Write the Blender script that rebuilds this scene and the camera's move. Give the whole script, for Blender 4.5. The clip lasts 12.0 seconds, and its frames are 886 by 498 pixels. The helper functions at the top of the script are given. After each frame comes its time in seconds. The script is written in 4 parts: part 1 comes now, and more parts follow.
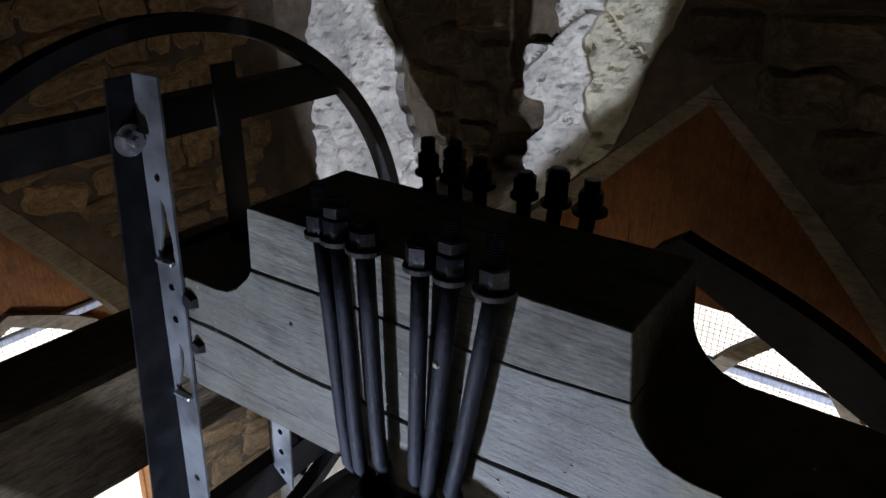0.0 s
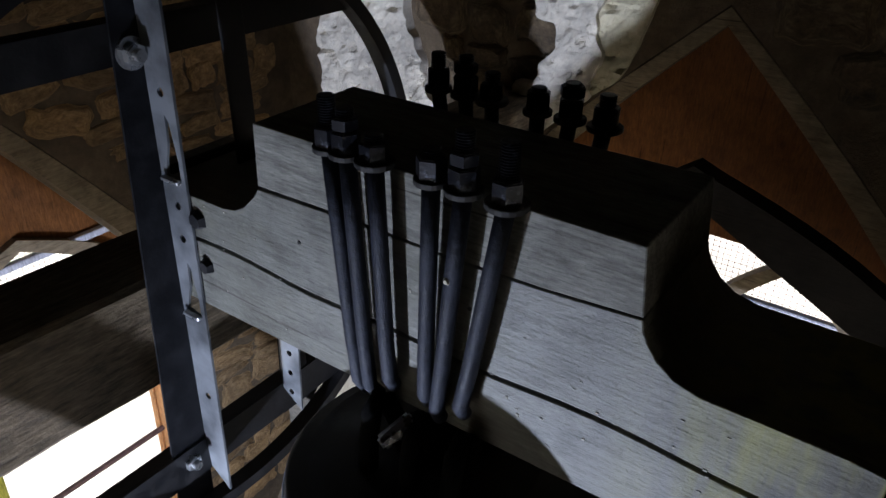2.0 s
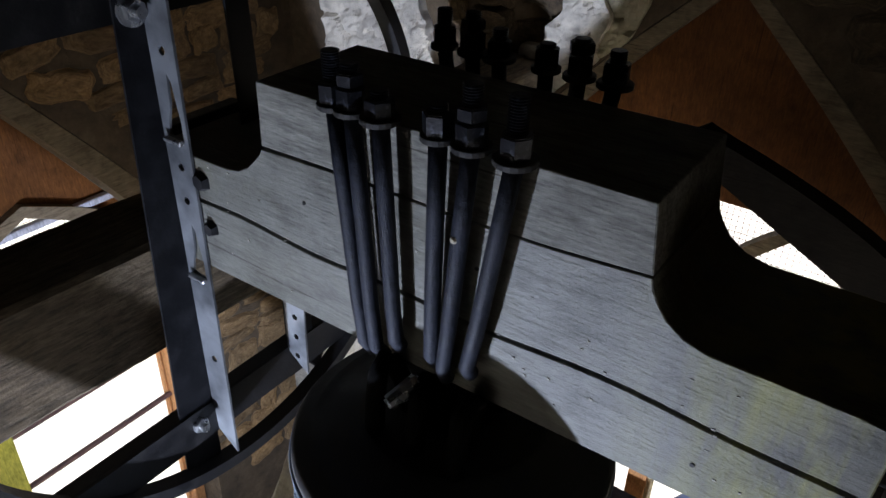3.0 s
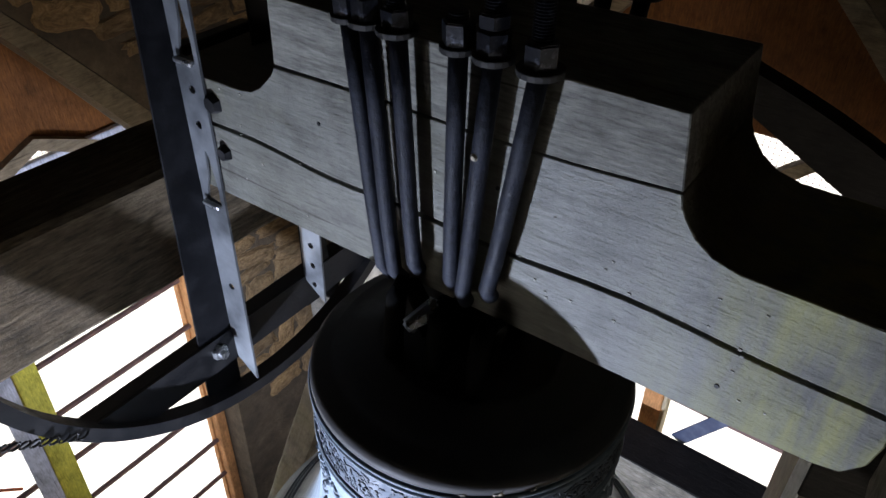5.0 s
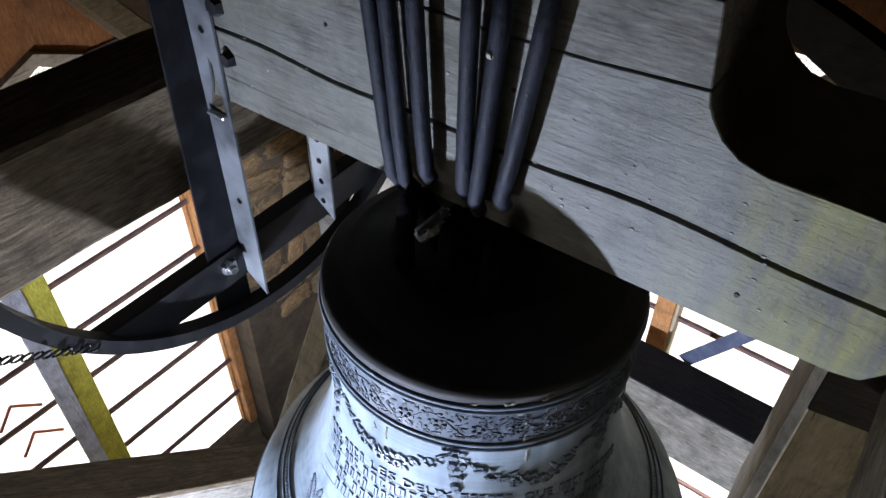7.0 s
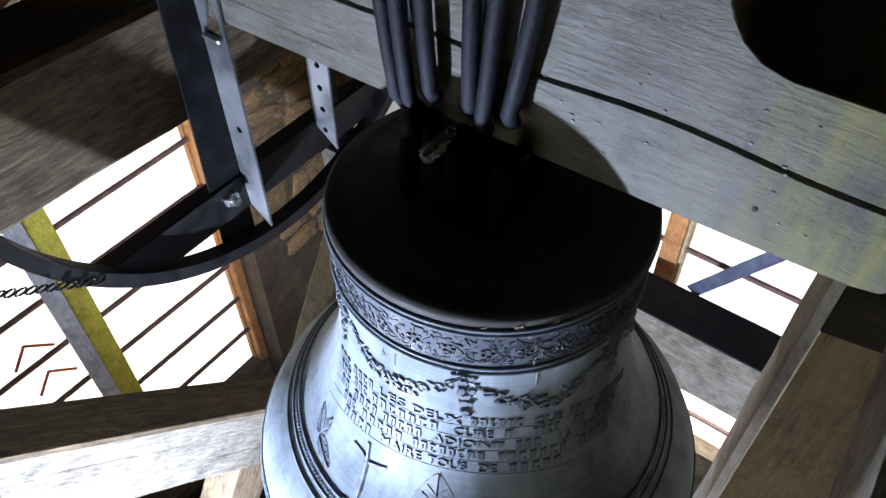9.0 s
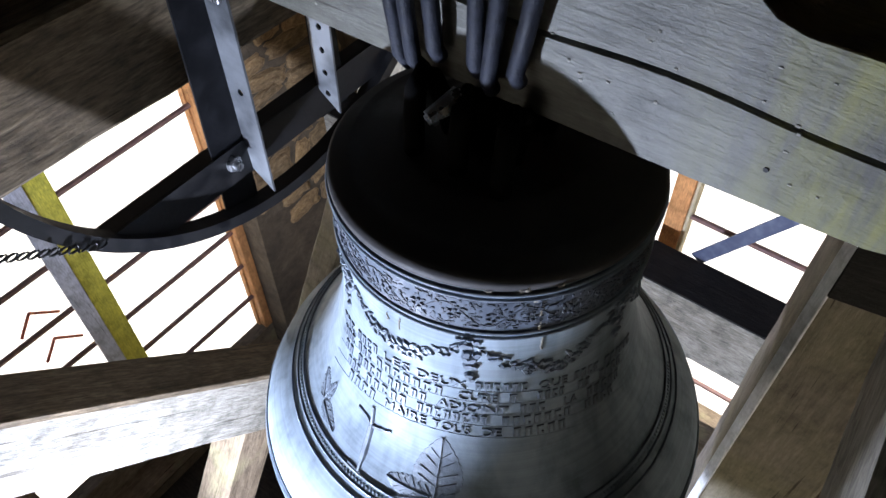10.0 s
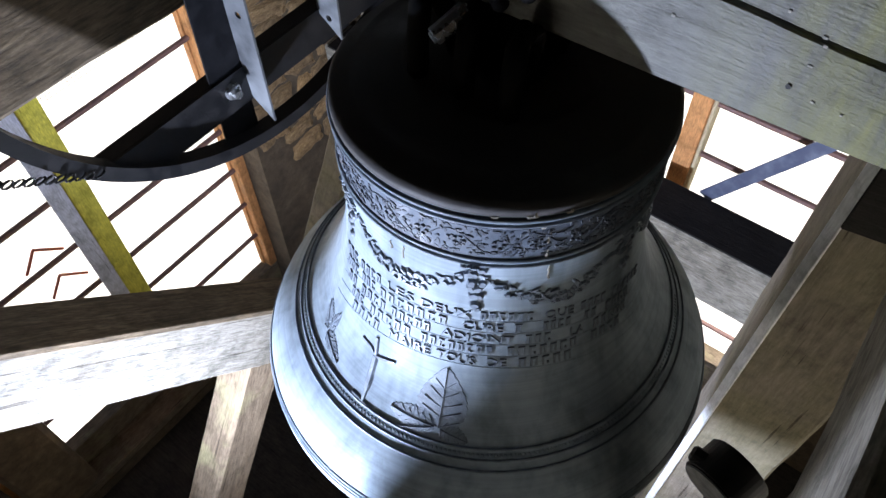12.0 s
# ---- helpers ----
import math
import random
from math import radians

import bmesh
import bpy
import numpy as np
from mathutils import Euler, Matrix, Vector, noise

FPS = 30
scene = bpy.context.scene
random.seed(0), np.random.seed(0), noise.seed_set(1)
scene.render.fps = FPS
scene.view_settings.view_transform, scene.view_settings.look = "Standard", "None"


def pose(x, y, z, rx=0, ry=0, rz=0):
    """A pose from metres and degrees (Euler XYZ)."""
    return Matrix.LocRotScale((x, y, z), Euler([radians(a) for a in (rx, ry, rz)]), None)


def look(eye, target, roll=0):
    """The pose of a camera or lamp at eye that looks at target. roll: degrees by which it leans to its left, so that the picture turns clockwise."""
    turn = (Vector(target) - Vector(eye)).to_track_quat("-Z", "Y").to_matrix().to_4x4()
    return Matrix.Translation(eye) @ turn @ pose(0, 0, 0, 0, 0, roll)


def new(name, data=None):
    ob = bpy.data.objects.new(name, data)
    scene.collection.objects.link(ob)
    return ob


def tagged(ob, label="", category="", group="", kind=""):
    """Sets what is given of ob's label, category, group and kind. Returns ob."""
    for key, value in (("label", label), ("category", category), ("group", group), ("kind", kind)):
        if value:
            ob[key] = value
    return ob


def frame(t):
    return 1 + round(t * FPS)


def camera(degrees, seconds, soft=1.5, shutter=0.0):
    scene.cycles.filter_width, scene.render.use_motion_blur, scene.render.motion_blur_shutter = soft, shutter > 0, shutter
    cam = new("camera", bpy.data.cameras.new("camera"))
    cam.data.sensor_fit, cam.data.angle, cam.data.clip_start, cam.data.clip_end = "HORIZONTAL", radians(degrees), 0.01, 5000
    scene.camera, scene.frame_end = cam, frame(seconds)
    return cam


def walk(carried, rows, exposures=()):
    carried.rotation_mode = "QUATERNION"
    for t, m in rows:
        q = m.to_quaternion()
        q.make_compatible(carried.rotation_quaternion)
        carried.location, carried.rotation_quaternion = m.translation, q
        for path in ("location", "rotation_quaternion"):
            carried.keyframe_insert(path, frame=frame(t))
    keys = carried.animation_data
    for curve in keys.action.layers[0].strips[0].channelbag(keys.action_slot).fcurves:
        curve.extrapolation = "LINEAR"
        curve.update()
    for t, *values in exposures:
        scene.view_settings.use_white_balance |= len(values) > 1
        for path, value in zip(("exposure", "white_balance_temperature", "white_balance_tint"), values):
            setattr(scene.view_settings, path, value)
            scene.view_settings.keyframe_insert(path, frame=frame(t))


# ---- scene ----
cam = camera(62.7, 12.0)
PATH = [
    (0, (0.339, 0.336, 2.043), (-0.698, 1.825, 1.201), 0.7),
    (0.5, (0.34, 0.335, 2.035), (-0.687, 1.808, 1.155), 0.8),
    (1, (0.337, 0.336, 2.027), (-0.678, 1.789, 1.1), 0.8),
    (1.5, (0.335, 0.335, 2.021), (-0.671, 1.767, 1.053), 0.7),
    (2, (0.331, 0.336, 2.015), (-0.668, 1.749, 1.011), 0.9),
    (2.5, (0.328, 0.338, 2.006), (-0.662, 1.73, 0.966), 0.7),
    (3, (0.327, 0.337, 1.997), (-0.656, 1.708, 0.922), 0.7),
    (5, (0.316, 0.339, 1.964), (-0.638, 1.608, 0.749), -0.2),
    (5.5, (0.313, 0.339, 1.953), (-0.628, 1.576, 0.694), -0.4),
    (6, (0.31, 0.34, 1.944), (-0.617, 1.546, 0.646), -0.5),
    (6.5, (0.31, 0.34, 1.935), (-0.602, 1.519, 0.601), -0.8),
    (7, (0.308, 0.34, 1.926), (-0.587, 1.492, 0.558), -0.6),
    (9, (0.305, 0.341, 1.889), (-0.533, 1.388, 0.405), -2.1),
    (9.5, (0.304, 0.341, 1.882), (-0.517, 1.359, 0.37), -2.1),
    (10, (0.302, 0.341, 1.875), (-0.505, 1.33, 0.336), -2.5),
    (10.5, (0.302, 0.343, 1.866), (-0.49, 1.301, 0.299), -2.9),
    (11, (0.302, 0.34, 1.857), (-0.47, 1.266, 0.261), -2.9),
    (11.5, (0.302, 0.339, 1.849), (-0.454, 1.241, 0.232), -3.2),
    (12, (0.301, 0.339, 1.84), (-0.441, 1.219, 0.205), -3.1),
]
walk(cam, [(t, look(eye, target, roll)) for t, eye, target, roll in PATH],
     [(0, 0.67), (3, 0.77), (6, 0.91), (9, 0.99), (12, 0.99)])
SKY, FRONT, SIDE, TORCH = 0.03, 0.5, 5, 270
HOOKS = ((0.676, -1.005), (0.696, -1.252))

# ---- light ----
world = bpy.data.worlds.new("overcast_sky")
scene.world = world
world.use_nodes = True
wn = world.node_tree.nodes
sky = wn.new("ShaderNodeTexSky")
sky.sky_type, sky.sun_disc = "NISHITA", False
sky.sun_elevation, sky.sun_rotation = radians(84), radians(31)
wn["Background"].inputs["Strength"].default_value = SKY
world.node_tree.links.new(sky.outputs[0], wn["Background"].inputs["Color"])

sun = new("sun", bpy.data.lights.new("sun", "SUN"))
sun.data.energy, sun.data.angle, sun.data.color = 5.0, radians(0.6), (1, 0.985, 0.97)
sun.matrix_world = look((0.65, 1.08, 12), (0, 0, 0))


def area(name, eye, target, w, h, power, color=(0.86, 0.93, 1.0)):
    ob = new(name, bpy.data.lights.new(name, "AREA"))
    ob.data.shape, ob.data.size, ob.data.size_y = "RECTANGLE", w, h
    ob.data.energy, ob.data.color = power, color
    ob.matrix_world = look(eye, target)
    return ob


# daylight that comes in through the openings of the walls behind the view
area("daylight_front", (-0.45, -1.66, -0.7), (-0.45, 0, -0.4), 0.9, 2.2, FRONT)
area("daylight_side", (2.34, 0.6, -0.9), (0, 0.6, -0.6), 1.2, 2.2, SIDE, (1.0, 0.87, 0.64))
# white work lamp standing low in the bell frame
lamp = new("work_lamp_beam", bpy.data.lights.new("work_lamp_beam", "SPOT"))
lamp.data.energy, lamp.data.shadow_soft_size, lamp.data.color = TORCH, 0.02, (0.655, 0.75, 1.0)
lamp.data.spot_size, lamp.data.spot_blend = radians(132), 0.9
lamp.matrix_world = look((-0.42, -0.30, 0.0), (-0.52, 1.0, 0.10))


# ---- materials ----
def mat(name, rough=0.6, metal=0.0):
    m = bpy.data.materials.new(name)
    m.use_nodes = True
    b = m.node_tree.nodes["Principled BSDF"]
    b.inputs["Roughness"].default_value, b.inputs["Metallic"].default_value = rough, metal
    return m, m.node_tree.nodes, m.node_tree.links, b


def ramp(n, stops):
    r = n.new("ShaderNodeValToRGB")
    els = r.color_ramp.elements
    els[0].position, els[0].color = stops[0][0], (*stops[0][1], 1)
    els[1].position, els[1].color = stops[-1][0], (*stops[-1][1], 1)
    for p, c in stops[1:-1]:
        e = els.new(p)
        e.color = (*c, 1)
    return r


def noise_tex(n, l, scale, detail=6.0, stretch=(1, 1, 1), coord="Object", rough=0.6, distort=0.0):
    tc, mp, tx = n.new("ShaderNodeTexCoord"), n.new("ShaderNodeMapping"), n.new("ShaderNodeTexNoise")
    mp.inputs["Scale"].default_value = stretch
    l.new(tc.outputs[coord], mp.inputs["Vector"])
    l.new(mp.outputs[0], tx.inputs["Vector"])
    tx.inputs["Scale"].default_value, tx.inputs["Detail"].default_value = scale, detail
    tx.inputs["Roughness"].default_value, tx.inputs["Distortion"].default_value = rough, distort
    return tx


def mix(n, l, a, b, fac, mode="MIX"):
    m = n.new("ShaderNodeMix")
    m.data_type, m.blend_type = "RGBA", mode
    for sock, v in ((m.inputs[0], fac), (m.inputs[6], a), (m.inputs[7], b)):
        if hasattr(v, "is_output"):
            l.new(v, sock)
        elif isinstance(v, (int, float)):
            sock.default_value = v
        else:
            sock.default_value = (*v, 1)
    return m.outputs[2]


def bump(n, l, b, height, strength=0.4, distance=0.01):
    bp = n.new("ShaderNodeBump")
    bp.inputs["Strength"].default_value, bp.inputs["Distance"].default_value = strength, distance
    l.new(height, bp.inputs["Height"])
    l.new(bp.outputs[0], b.inputs["Normal"])


def wood(name, dark, light, stain, grain_axis=0, rough=0.75, moss=None, amount=0.5, streak=0.6, dirt=0.66):
    """Sawn timber whose grain runs along one of the object's own axes."""
    m, n, l, b = mat(name, rough)
    b.inputs["Specular IOR Level"].default_value = 0.2
    st = [20, 20, 20]
    st[grain_axis] = 2.2
    g = noise_tex(n, l, 3.0, 8, st, distort=0.4)
    st2 = [90, 90, 90]
    st2[grain_axis] = 14
    fine = noise_tex(n, l, 2.0, 5, st2)
    big = noise_tex(n, l, 2.3, 5)
    r = ramp(n, [(0.22, dark), (0.5, tuple((p + q) / 2 for p, q in zip(dark, light))), (0.8, light)])
    l.new(g.outputs[0], r.inputs[0])
    rs = ramp(n, [(0.42, (0, 0, 0)), (0.66, (1, 1, 1))])
    l.new(big.outputs[0], rs.inputs[0])
    f = n.new("ShaderNodeMath")
    f.operation = "MULTIPLY"
    f.inputs[1].default_value = amount
    l.new(rs.outputs[0], f.inputs[0])
    col = mix(n, l, r.outputs[0], stain, f.outputs[0])
    if moss:
        mo = noise_tex(n, l, 5.0, 6)
        rm = ramp(n, [(0.55, (0, 0, 0)), (0.7, (0.8, 0.8, 0.8))])
        l.new(mo.outputs[0], rm.inputs[0])
        col = mix(n, l, col, moss, rm.outputs[0])
    l.new(col, b.inputs["Base Color"])
    rf = ramp(n, [(0.32, (1 - 0.55 * streak,) * 3), (0.62, (1.06, 1.06, 1.06))])
    l.new(fine.outputs[0], rf.inputs[0])
    col = mix(n, l, col, rf.outputs[0], 1.0, "MULTIPLY")
    spot = noise_tex(n, l, 11.0, 7, rough=0.7)
    rsp = ramp(n, [(0.34, (dirt, dirt, dirt * 0.97)), (0.50, (0.98, 0.98, 0.97)), (0.68, (1.16, 1.16, 1.15))])
    l.new(spot.outputs[0], rsp.inputs[0])
    col = mix(n, l, col, rsp.outputs[0], 1.0, "MULTIPLY")
    l.new(col, b.inputs["Base Color"])
    # drying cracks along the grain
    st3 = [34, 34, 34]
    st3[grain_axis] = 1.1
    crack = noise_tex(n, l, 2.4, 3, st3, distort=0.2)
    rc = ramp(n, [(0.655, (1, 1, 1)), (0.70, (0.42, 0.40, 0.38))])
    l.new(crack.outputs[0], rc.inputs[0])
    l.new(mix(n, l, col, rc.outputs[0], 1.0, "MULTIPLY"), b.inputs["Base Color"])
    pit = noise_tex(n, l, 60.0, 5, rough=0.7)
    h = mix(n, l, mix(n, l, g.outputs[0], fine.outputs[0], 0.35), pit.outputs[0], 0.35)
    bump(n, l, b, h, 0.85, 0.007)
    return m


def yellow_stain(m):
    """Green-yellow algae in upright streaks at the far end of the headstock."""
    n, l = m.node_tree.nodes, m.node_tree.links
    b = n["Principled BSDF"].inputs["Base Color"]
    tc, sep = n.new("ShaderNodeTexCoord"), n.new("ShaderNodeSeparateXYZ")
    l.new(tc.outputs["Object"], sep.inputs[0])
    rx = ramp(n, [(0.10, (0, 0, 0)), (0.34, (1, 1, 1))])
    l.new(sep.outputs[0], rx.inputs[0])
    st = noise_tex(n, l, 4.0, 4, (5, 5, 0.8))
    rs = ramp(n, [(0.36, (0, 0, 0)), (0.58, (0.9, 0.9, 0.9))])
    l.new(st.outputs[0], rs.inputs[0])
    f = mix(n, l, rx.outputs[0], rs.outputs[0], 1.0, "MULTIPLY")
    l.new(mix(n, l, b.links[0].from_socket, (0.24, 0.235, 0.07), f), b)


def stone(name, dark, mid, light, scale=6.0, strength=0.9):
    m, n, l, b = mat(name, 0.92)
    a = noise_tex(n, l, scale, 9, rough=0.7)
    c = noise_tex(n, l, scale * 7, 6, rough=0.7)
    big = noise_tex(n, l, scale * 0.3, 3)
    r = ramp(n, [(0.3, dark), (0.5, mid), (0.72, light)])
    l.new(a.outputs[0], r.inputs[0])
    info = n.new("ShaderNodeObjectInfo")
    rr = ramp(n, [(0.0, (0.65, 0.62, 0.58)), (0.5, (0.95, 0.93, 0.9)), (1.0, (1.25, 1.15, 1.0))])
    l.new(info.outputs["Random"], rr.inputs[0])
    col = mix(n, l, r.outputs[0], rr.outputs[0], 1.0, "MULTIPLY")
    rb = ramp(n, [(0.35, (0.7, 0.68, 0.66)), (0.65, (1.15, 1.12, 1.05))])
    l.new(big.outputs[0], rb.inputs[0])
    col = mix(n, l, col, rb.outputs[0], 1.0, "MULTIPLY")
    l.new(col, b.inputs["Base Color"])
    bump(n, l, b, mix(n, l, a.outputs[0], c.outputs[0], 0.5), strength, 0.02)
    return m


def metal_mat(name, base, spot, rough, metal, scale=30.0, lo=0.45, hi=0.7, strength=0.25):
    m, n, l, b = mat(name, rough, metal)
    a = noise_tex(n, l, scale, 7)
    c = noise_tex(n, l, scale * 5, 4)
    r = ramp(n, [(lo, base), (hi, spot)])
    l.new(a.outputs[0], r.inputs[0])
    l.new(r.outputs[0], b.inputs["Base Color"])
    rr = ramp(n, [(0.3, (rough * 0.7,) * 3), (0.7, (min(1, rough * 1.3),) * 3)])
    l.new(a.outputs[0], rr.inputs[0])
    l.new(rr.outputs[0], b.inputs["Roughness"])
    bump(n, l, b, c.outputs[0], strength, 0.002)
    return m


OAK = wood("grey_oak_headstock", (0.062, 0.060, 0.049), (0.145, 0.143, 0.122), (0.185, 0.185, 0.172), 0, moss=(0.10, 0.098, 0.068), amount=0.6, streak=0.3, dirt=0.62, rough=0.50)
OAK.node_tree.nodes["Principled BSDF"].inputs["Specular IOR Level"].default_value = 0.32
yellow_stain(OAK)
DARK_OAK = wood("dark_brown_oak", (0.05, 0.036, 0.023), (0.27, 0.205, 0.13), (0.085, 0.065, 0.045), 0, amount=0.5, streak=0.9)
BROWN_OAK = wood("brown_oak", (0.13, 0.108, 0.085), (0.275, 0.235, 0.19), (0.21, 0.19, 0.10), 0, amount=0.5, streak=0.3)
OAK_TOP = wood("rough_grey_oak", (0.065, 0.063, 0.052), (0.23, 0.225, 0.20), (0.28, 0.275, 0.25), 0, amount=0.4, streak=0.75)
PALE_OAK = wood("pale_scraped_oak", (0.15, 0.13, 0.10), (0.325, 0.30, 0.255), (0.38, 0.355, 0.305), 0, amount=0.5, streak=0.8, dirt=0.55)
OAK_X = wood("aged_oak_x", (0.12, 0.085, 0.055), (0.31, 0.235, 0.16), (0.10, 0.075, 0.05), 0, moss=(0.27, 0.24, 0.13))
OAK_Y = wood("aged_oak_y", (0.10, 0.085, 0.065), (0.32, 0.28, 0.22), (0.07, 0.06, 0.05), 1)
OAK_Z = wood("aged_oak_z", (0.15, 0.12, 0.09), (0.36, 0.31, 0.24), (0.11, 0.09, 0.07), 2, moss=(0.30, 0.28, 0.15))
NEWWOOD = wood("orange_softwood", (0.50, 0.20, 0.07), (0.72, 0.36, 0.14), (0.56, 0.28, 0.12), 2, amount=0.35)
PANEL = wood("orange_boarding", (0.13, 0.047, 0.012), (0.215, 0.082, 0.021), (0.095, 0.037, 0.013), 2, amount=0.5)
TRIM = wood("worn_arch_trim", (0.16, 0.12, 0.075), (0.34, 0.27, 0.18), (0.12, 0.09, 0.06), 0, amount=0.4)
YELLOW = wood("yellowed_post", (0.62, 0.54, 0.07), (0.82, 0.74, 0.13), (0.66, 0.58, 0.13), 2, amount=0.35)
STONE = stone("brown_rubble_stone", (0.06, 0.044, 0.028), (0.15, 0.112, 0.070), (0.30, 0.235, 0.15))
MORTAR = stone("pale_lit_plaster", (0.36, 0.36, 0.355), (0.58, 0.58, 0.57), (0.74, 0.74, 0.73), 9.0, 1.0)
OCHRE = stone("ochre_rubble_stone", (0.13, 0.085, 0.042), (0.33, 0.22, 0.11), (0.55, 0.40, 0.24))
DIM_MORTAR = stone("greenish_dim_plaster", (0.26, 0.26, 0.21), (0.40, 0.40, 0.34), (0.52, 0.52, 0.45), 8.0, 1.0)
JOINT = stone("earth_mortar", (0.075, 0.055, 0.036), (0.14, 0.105, 0.068), (0.215, 0.165, 0.11), 14.0)
BOARDS = wood("floor_boards", (0.03, 0.025, 0.022), (0.09, 0.075, 0.06), (0.03, 0.025, 0.02), 0)
BRONZE = metal_mat("pale_patina_bronze", (0.275, 0.325, 0.375), (0.185, 0.22, 0.255), 0.70, 0.05, 7.0, 0.42, 0.78, 0.2)
BRONZE.node_tree.nodes["Principled BSDF"].inputs["Specular IOR Level"].default_value = 0.10
bn, bl = BRONZE.node_tree.nodes, BRONZE.node_tree.links
turned = noise_tex(bn, bl, 3.0, 6, (0.6, 0.6, 60))
drip = noise_tex(bn, bl, 2.2, 5, (9, 9, 0.8))
tr = ramp(bn, [(0.38, (0.90, 0.90, 0.90)), (0.60, (1.04, 1.06, 1.06))])
dr = ramp(bn, [(0.35, (0.72, 0.73, 0.72)), (0.55, (1.04, 1.04, 1.04))])
bl.new(turned.outputs[0], tr.inputs[0])
bl.new(drip.outputs[0], dr.inputs[0])
bp = bn["Principled BSDF"].inputs["Base Color"]
bl.new(mix(bn, bl, mix(bn, bl, bp.links[0].from_socket, tr.outputs[0], 1.0, "MULTIPLY"), dr.outputs[0], 1.0, "MULTIPLY"), bp)
GRIMY = metal_mat("grimy_blue_bronze", (0.055, 0.073, 0.105), (0.10, 0.125, 0.165), 0.7, 0.0, 30.0, 0.4, 0.68, 0.3)
PALEDIRT = stone("pale_dry_dirt", (0.24, 0.24, 0.23), (0.36, 0.36, 0.34), (0.5, 0.5, 0.48), 40.0, 0.4)
BRONZE_DARK = metal_mat("dark_relief_bronze", (0.11, 0.135, 0.17), (0.20, 0.24, 0.285), 0.6, 0.1, 40.0, 0.4, 0.7, 0.4)
FRIEZE_LEAF = metal_mat("sooty_blue_bronze", (0.026, 0.035, 0.052), (0.072, 0.090, 0.12), 0.65, 0.05, 60.0, 0.45, 0.7, 0.4)
IRON = metal_mat("black_iron_and_shade", (0.006, 0.006, 0.007), (0.018, 0.0165, 0.0165), 0.6, 0.05, 25.0)
ROD = metal_mat("blue_grey_steel_rod", (0.007, 0.0085, 0.014), (0.024, 0.027, 0.039), 0.6, 0.2, 60.0, 0.4, 0.7, 0.6)
ROD.node_tree.nodes["Principled BSDF"].inputs["Specular IOR Level"].default_value = 0.2
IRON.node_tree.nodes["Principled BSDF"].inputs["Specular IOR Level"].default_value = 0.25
NUT = metal_mat("worn_bolt_steel", (0.010, 0.011, 0.015), (0.15, 0.165, 0.21), 0.42, 0.6, 45.0, 0.54, 0.72)
GALV = metal_mat("galvanised_angle_steel", (0.055, 0.058, 0.062), (0.165, 0.174, 0.184), 0.42, 0.3, 9.0, 0.36, 0.6)
STEEL = metal_mat("bright_zinc_bolt", (0.55, 0.55, 0.55), (0.35, 0.35, 0.36), 0.3, 0.9, 40.0)
RUST = metal_mat("rust_brown_bar", (0.16, 0.09, 0.08), (0.30, 0.17, 0.13), 0.7, 0.3, 30.0)
PALE = stone("sunlit_pale_ground", (0.68, 0.69, 0.70), (0.74, 0.75, 0.76), (0.80, 0.81, 0.82), 0.6, 0.2)
PALEWOOD = wood("pale_new_wood", (0.50, 0.40, 0.24), (0.68, 0.58, 0.40), (0.55, 0.46, 0.30), 2, amount=0.3)
GREYPAINT = wood("grey_painted_timber", (0.58, 0.58, 0.66), (0.70, 0.70, 0.78), (0.54, 0.54, 0.60), 2, amount=0.3)
LIT_WOOD = wood("lit_white_oak", (0.62, 0.62, 0.64), (0.80, 0.80, 0.82), (0.72, 0.72, 0.74), 2, amount=0.3, streak=0.3)
IRONWOOD = wood("black_timber_and_shade", (0.006, 0.005, 0.005), (0.019, 0.0165, 0.0155), (0.03, 0.025, 0.022), 0)
BLUESTEEL = metal_mat("blue_grey_flat_steel", (0.10, 0.115, 0.18), (0.165, 0.185, 0.25), 0.5, 0.4, 20.0)
SHADED_STEEL = metal_mat("shaded_angle_steel", (0.004, 0.004, 0.005), (0.014, 0.014, 0.016), 0.7, 0.0, 22.0)
SHADED_STEEL.node_tree.nodes["Principled BSDF"].inputs["Specular IOR Level"].default_value = 0.12
GRIME_SHADE = metal_mat("grimy_shaded_bronze", (0.020, 0.018, 0.018), (0.045, 0.040, 0.038), 0.8, 0.0, 14.0)
CANON = metal_mat("shaded_black_bronze", (0.003, 0.003, 0.003), (0.008, 0.0075, 0.007), 0.9, 0.0, 20.0)
CANON.node_tree.nodes["Principled BSDF"].inputs["Specular IOR Level"].default_value = 0.05
CROWN = metal_mat("dusty_dark_bronze", (0.013, 0.012, 0.012), (0.038, 0.036, 0.034), 0.65, 0.3, 40.0)
HAMMERFACE = metal_mat("dull_grey_iron_face", (0.20, 0.20, 0.20), (0.13, 0.13, 0.13), 0.6, 0.3, 30.0)
RED = metal_mat("red_oxide_bar", (0.45, 0.10, 0.06), (0.55, 0.16, 0.10), 0.6, 0.0, 30.0)


# ---- mesh helpers ----
def to_mesh(name, bm, material):
    bmesh.ops.recalc_face_normals(bm, faces=bm.faces)
    me = bpy.data.meshes.new(name)
    bm.to_mesh(me)
    bm.free()
    me.materials.append(material)
    return me


def part(name, bm, material, parent=None, label="", smooth=False):
    me = to_mesh(name, bm, material)
    if smooth:
        me.shade_smooth()
    ob = new(name, me)
    ob.parent = parent
    if label:
        ob["label"] = label
    return ob


def thing(name, label, category, group="", kind="", at=(0, 0, 0)):
    ob = new(name)
    ob.location = at
    ob.empty_display_size = 0.05
    return tagged(ob, label, category, group, kind)


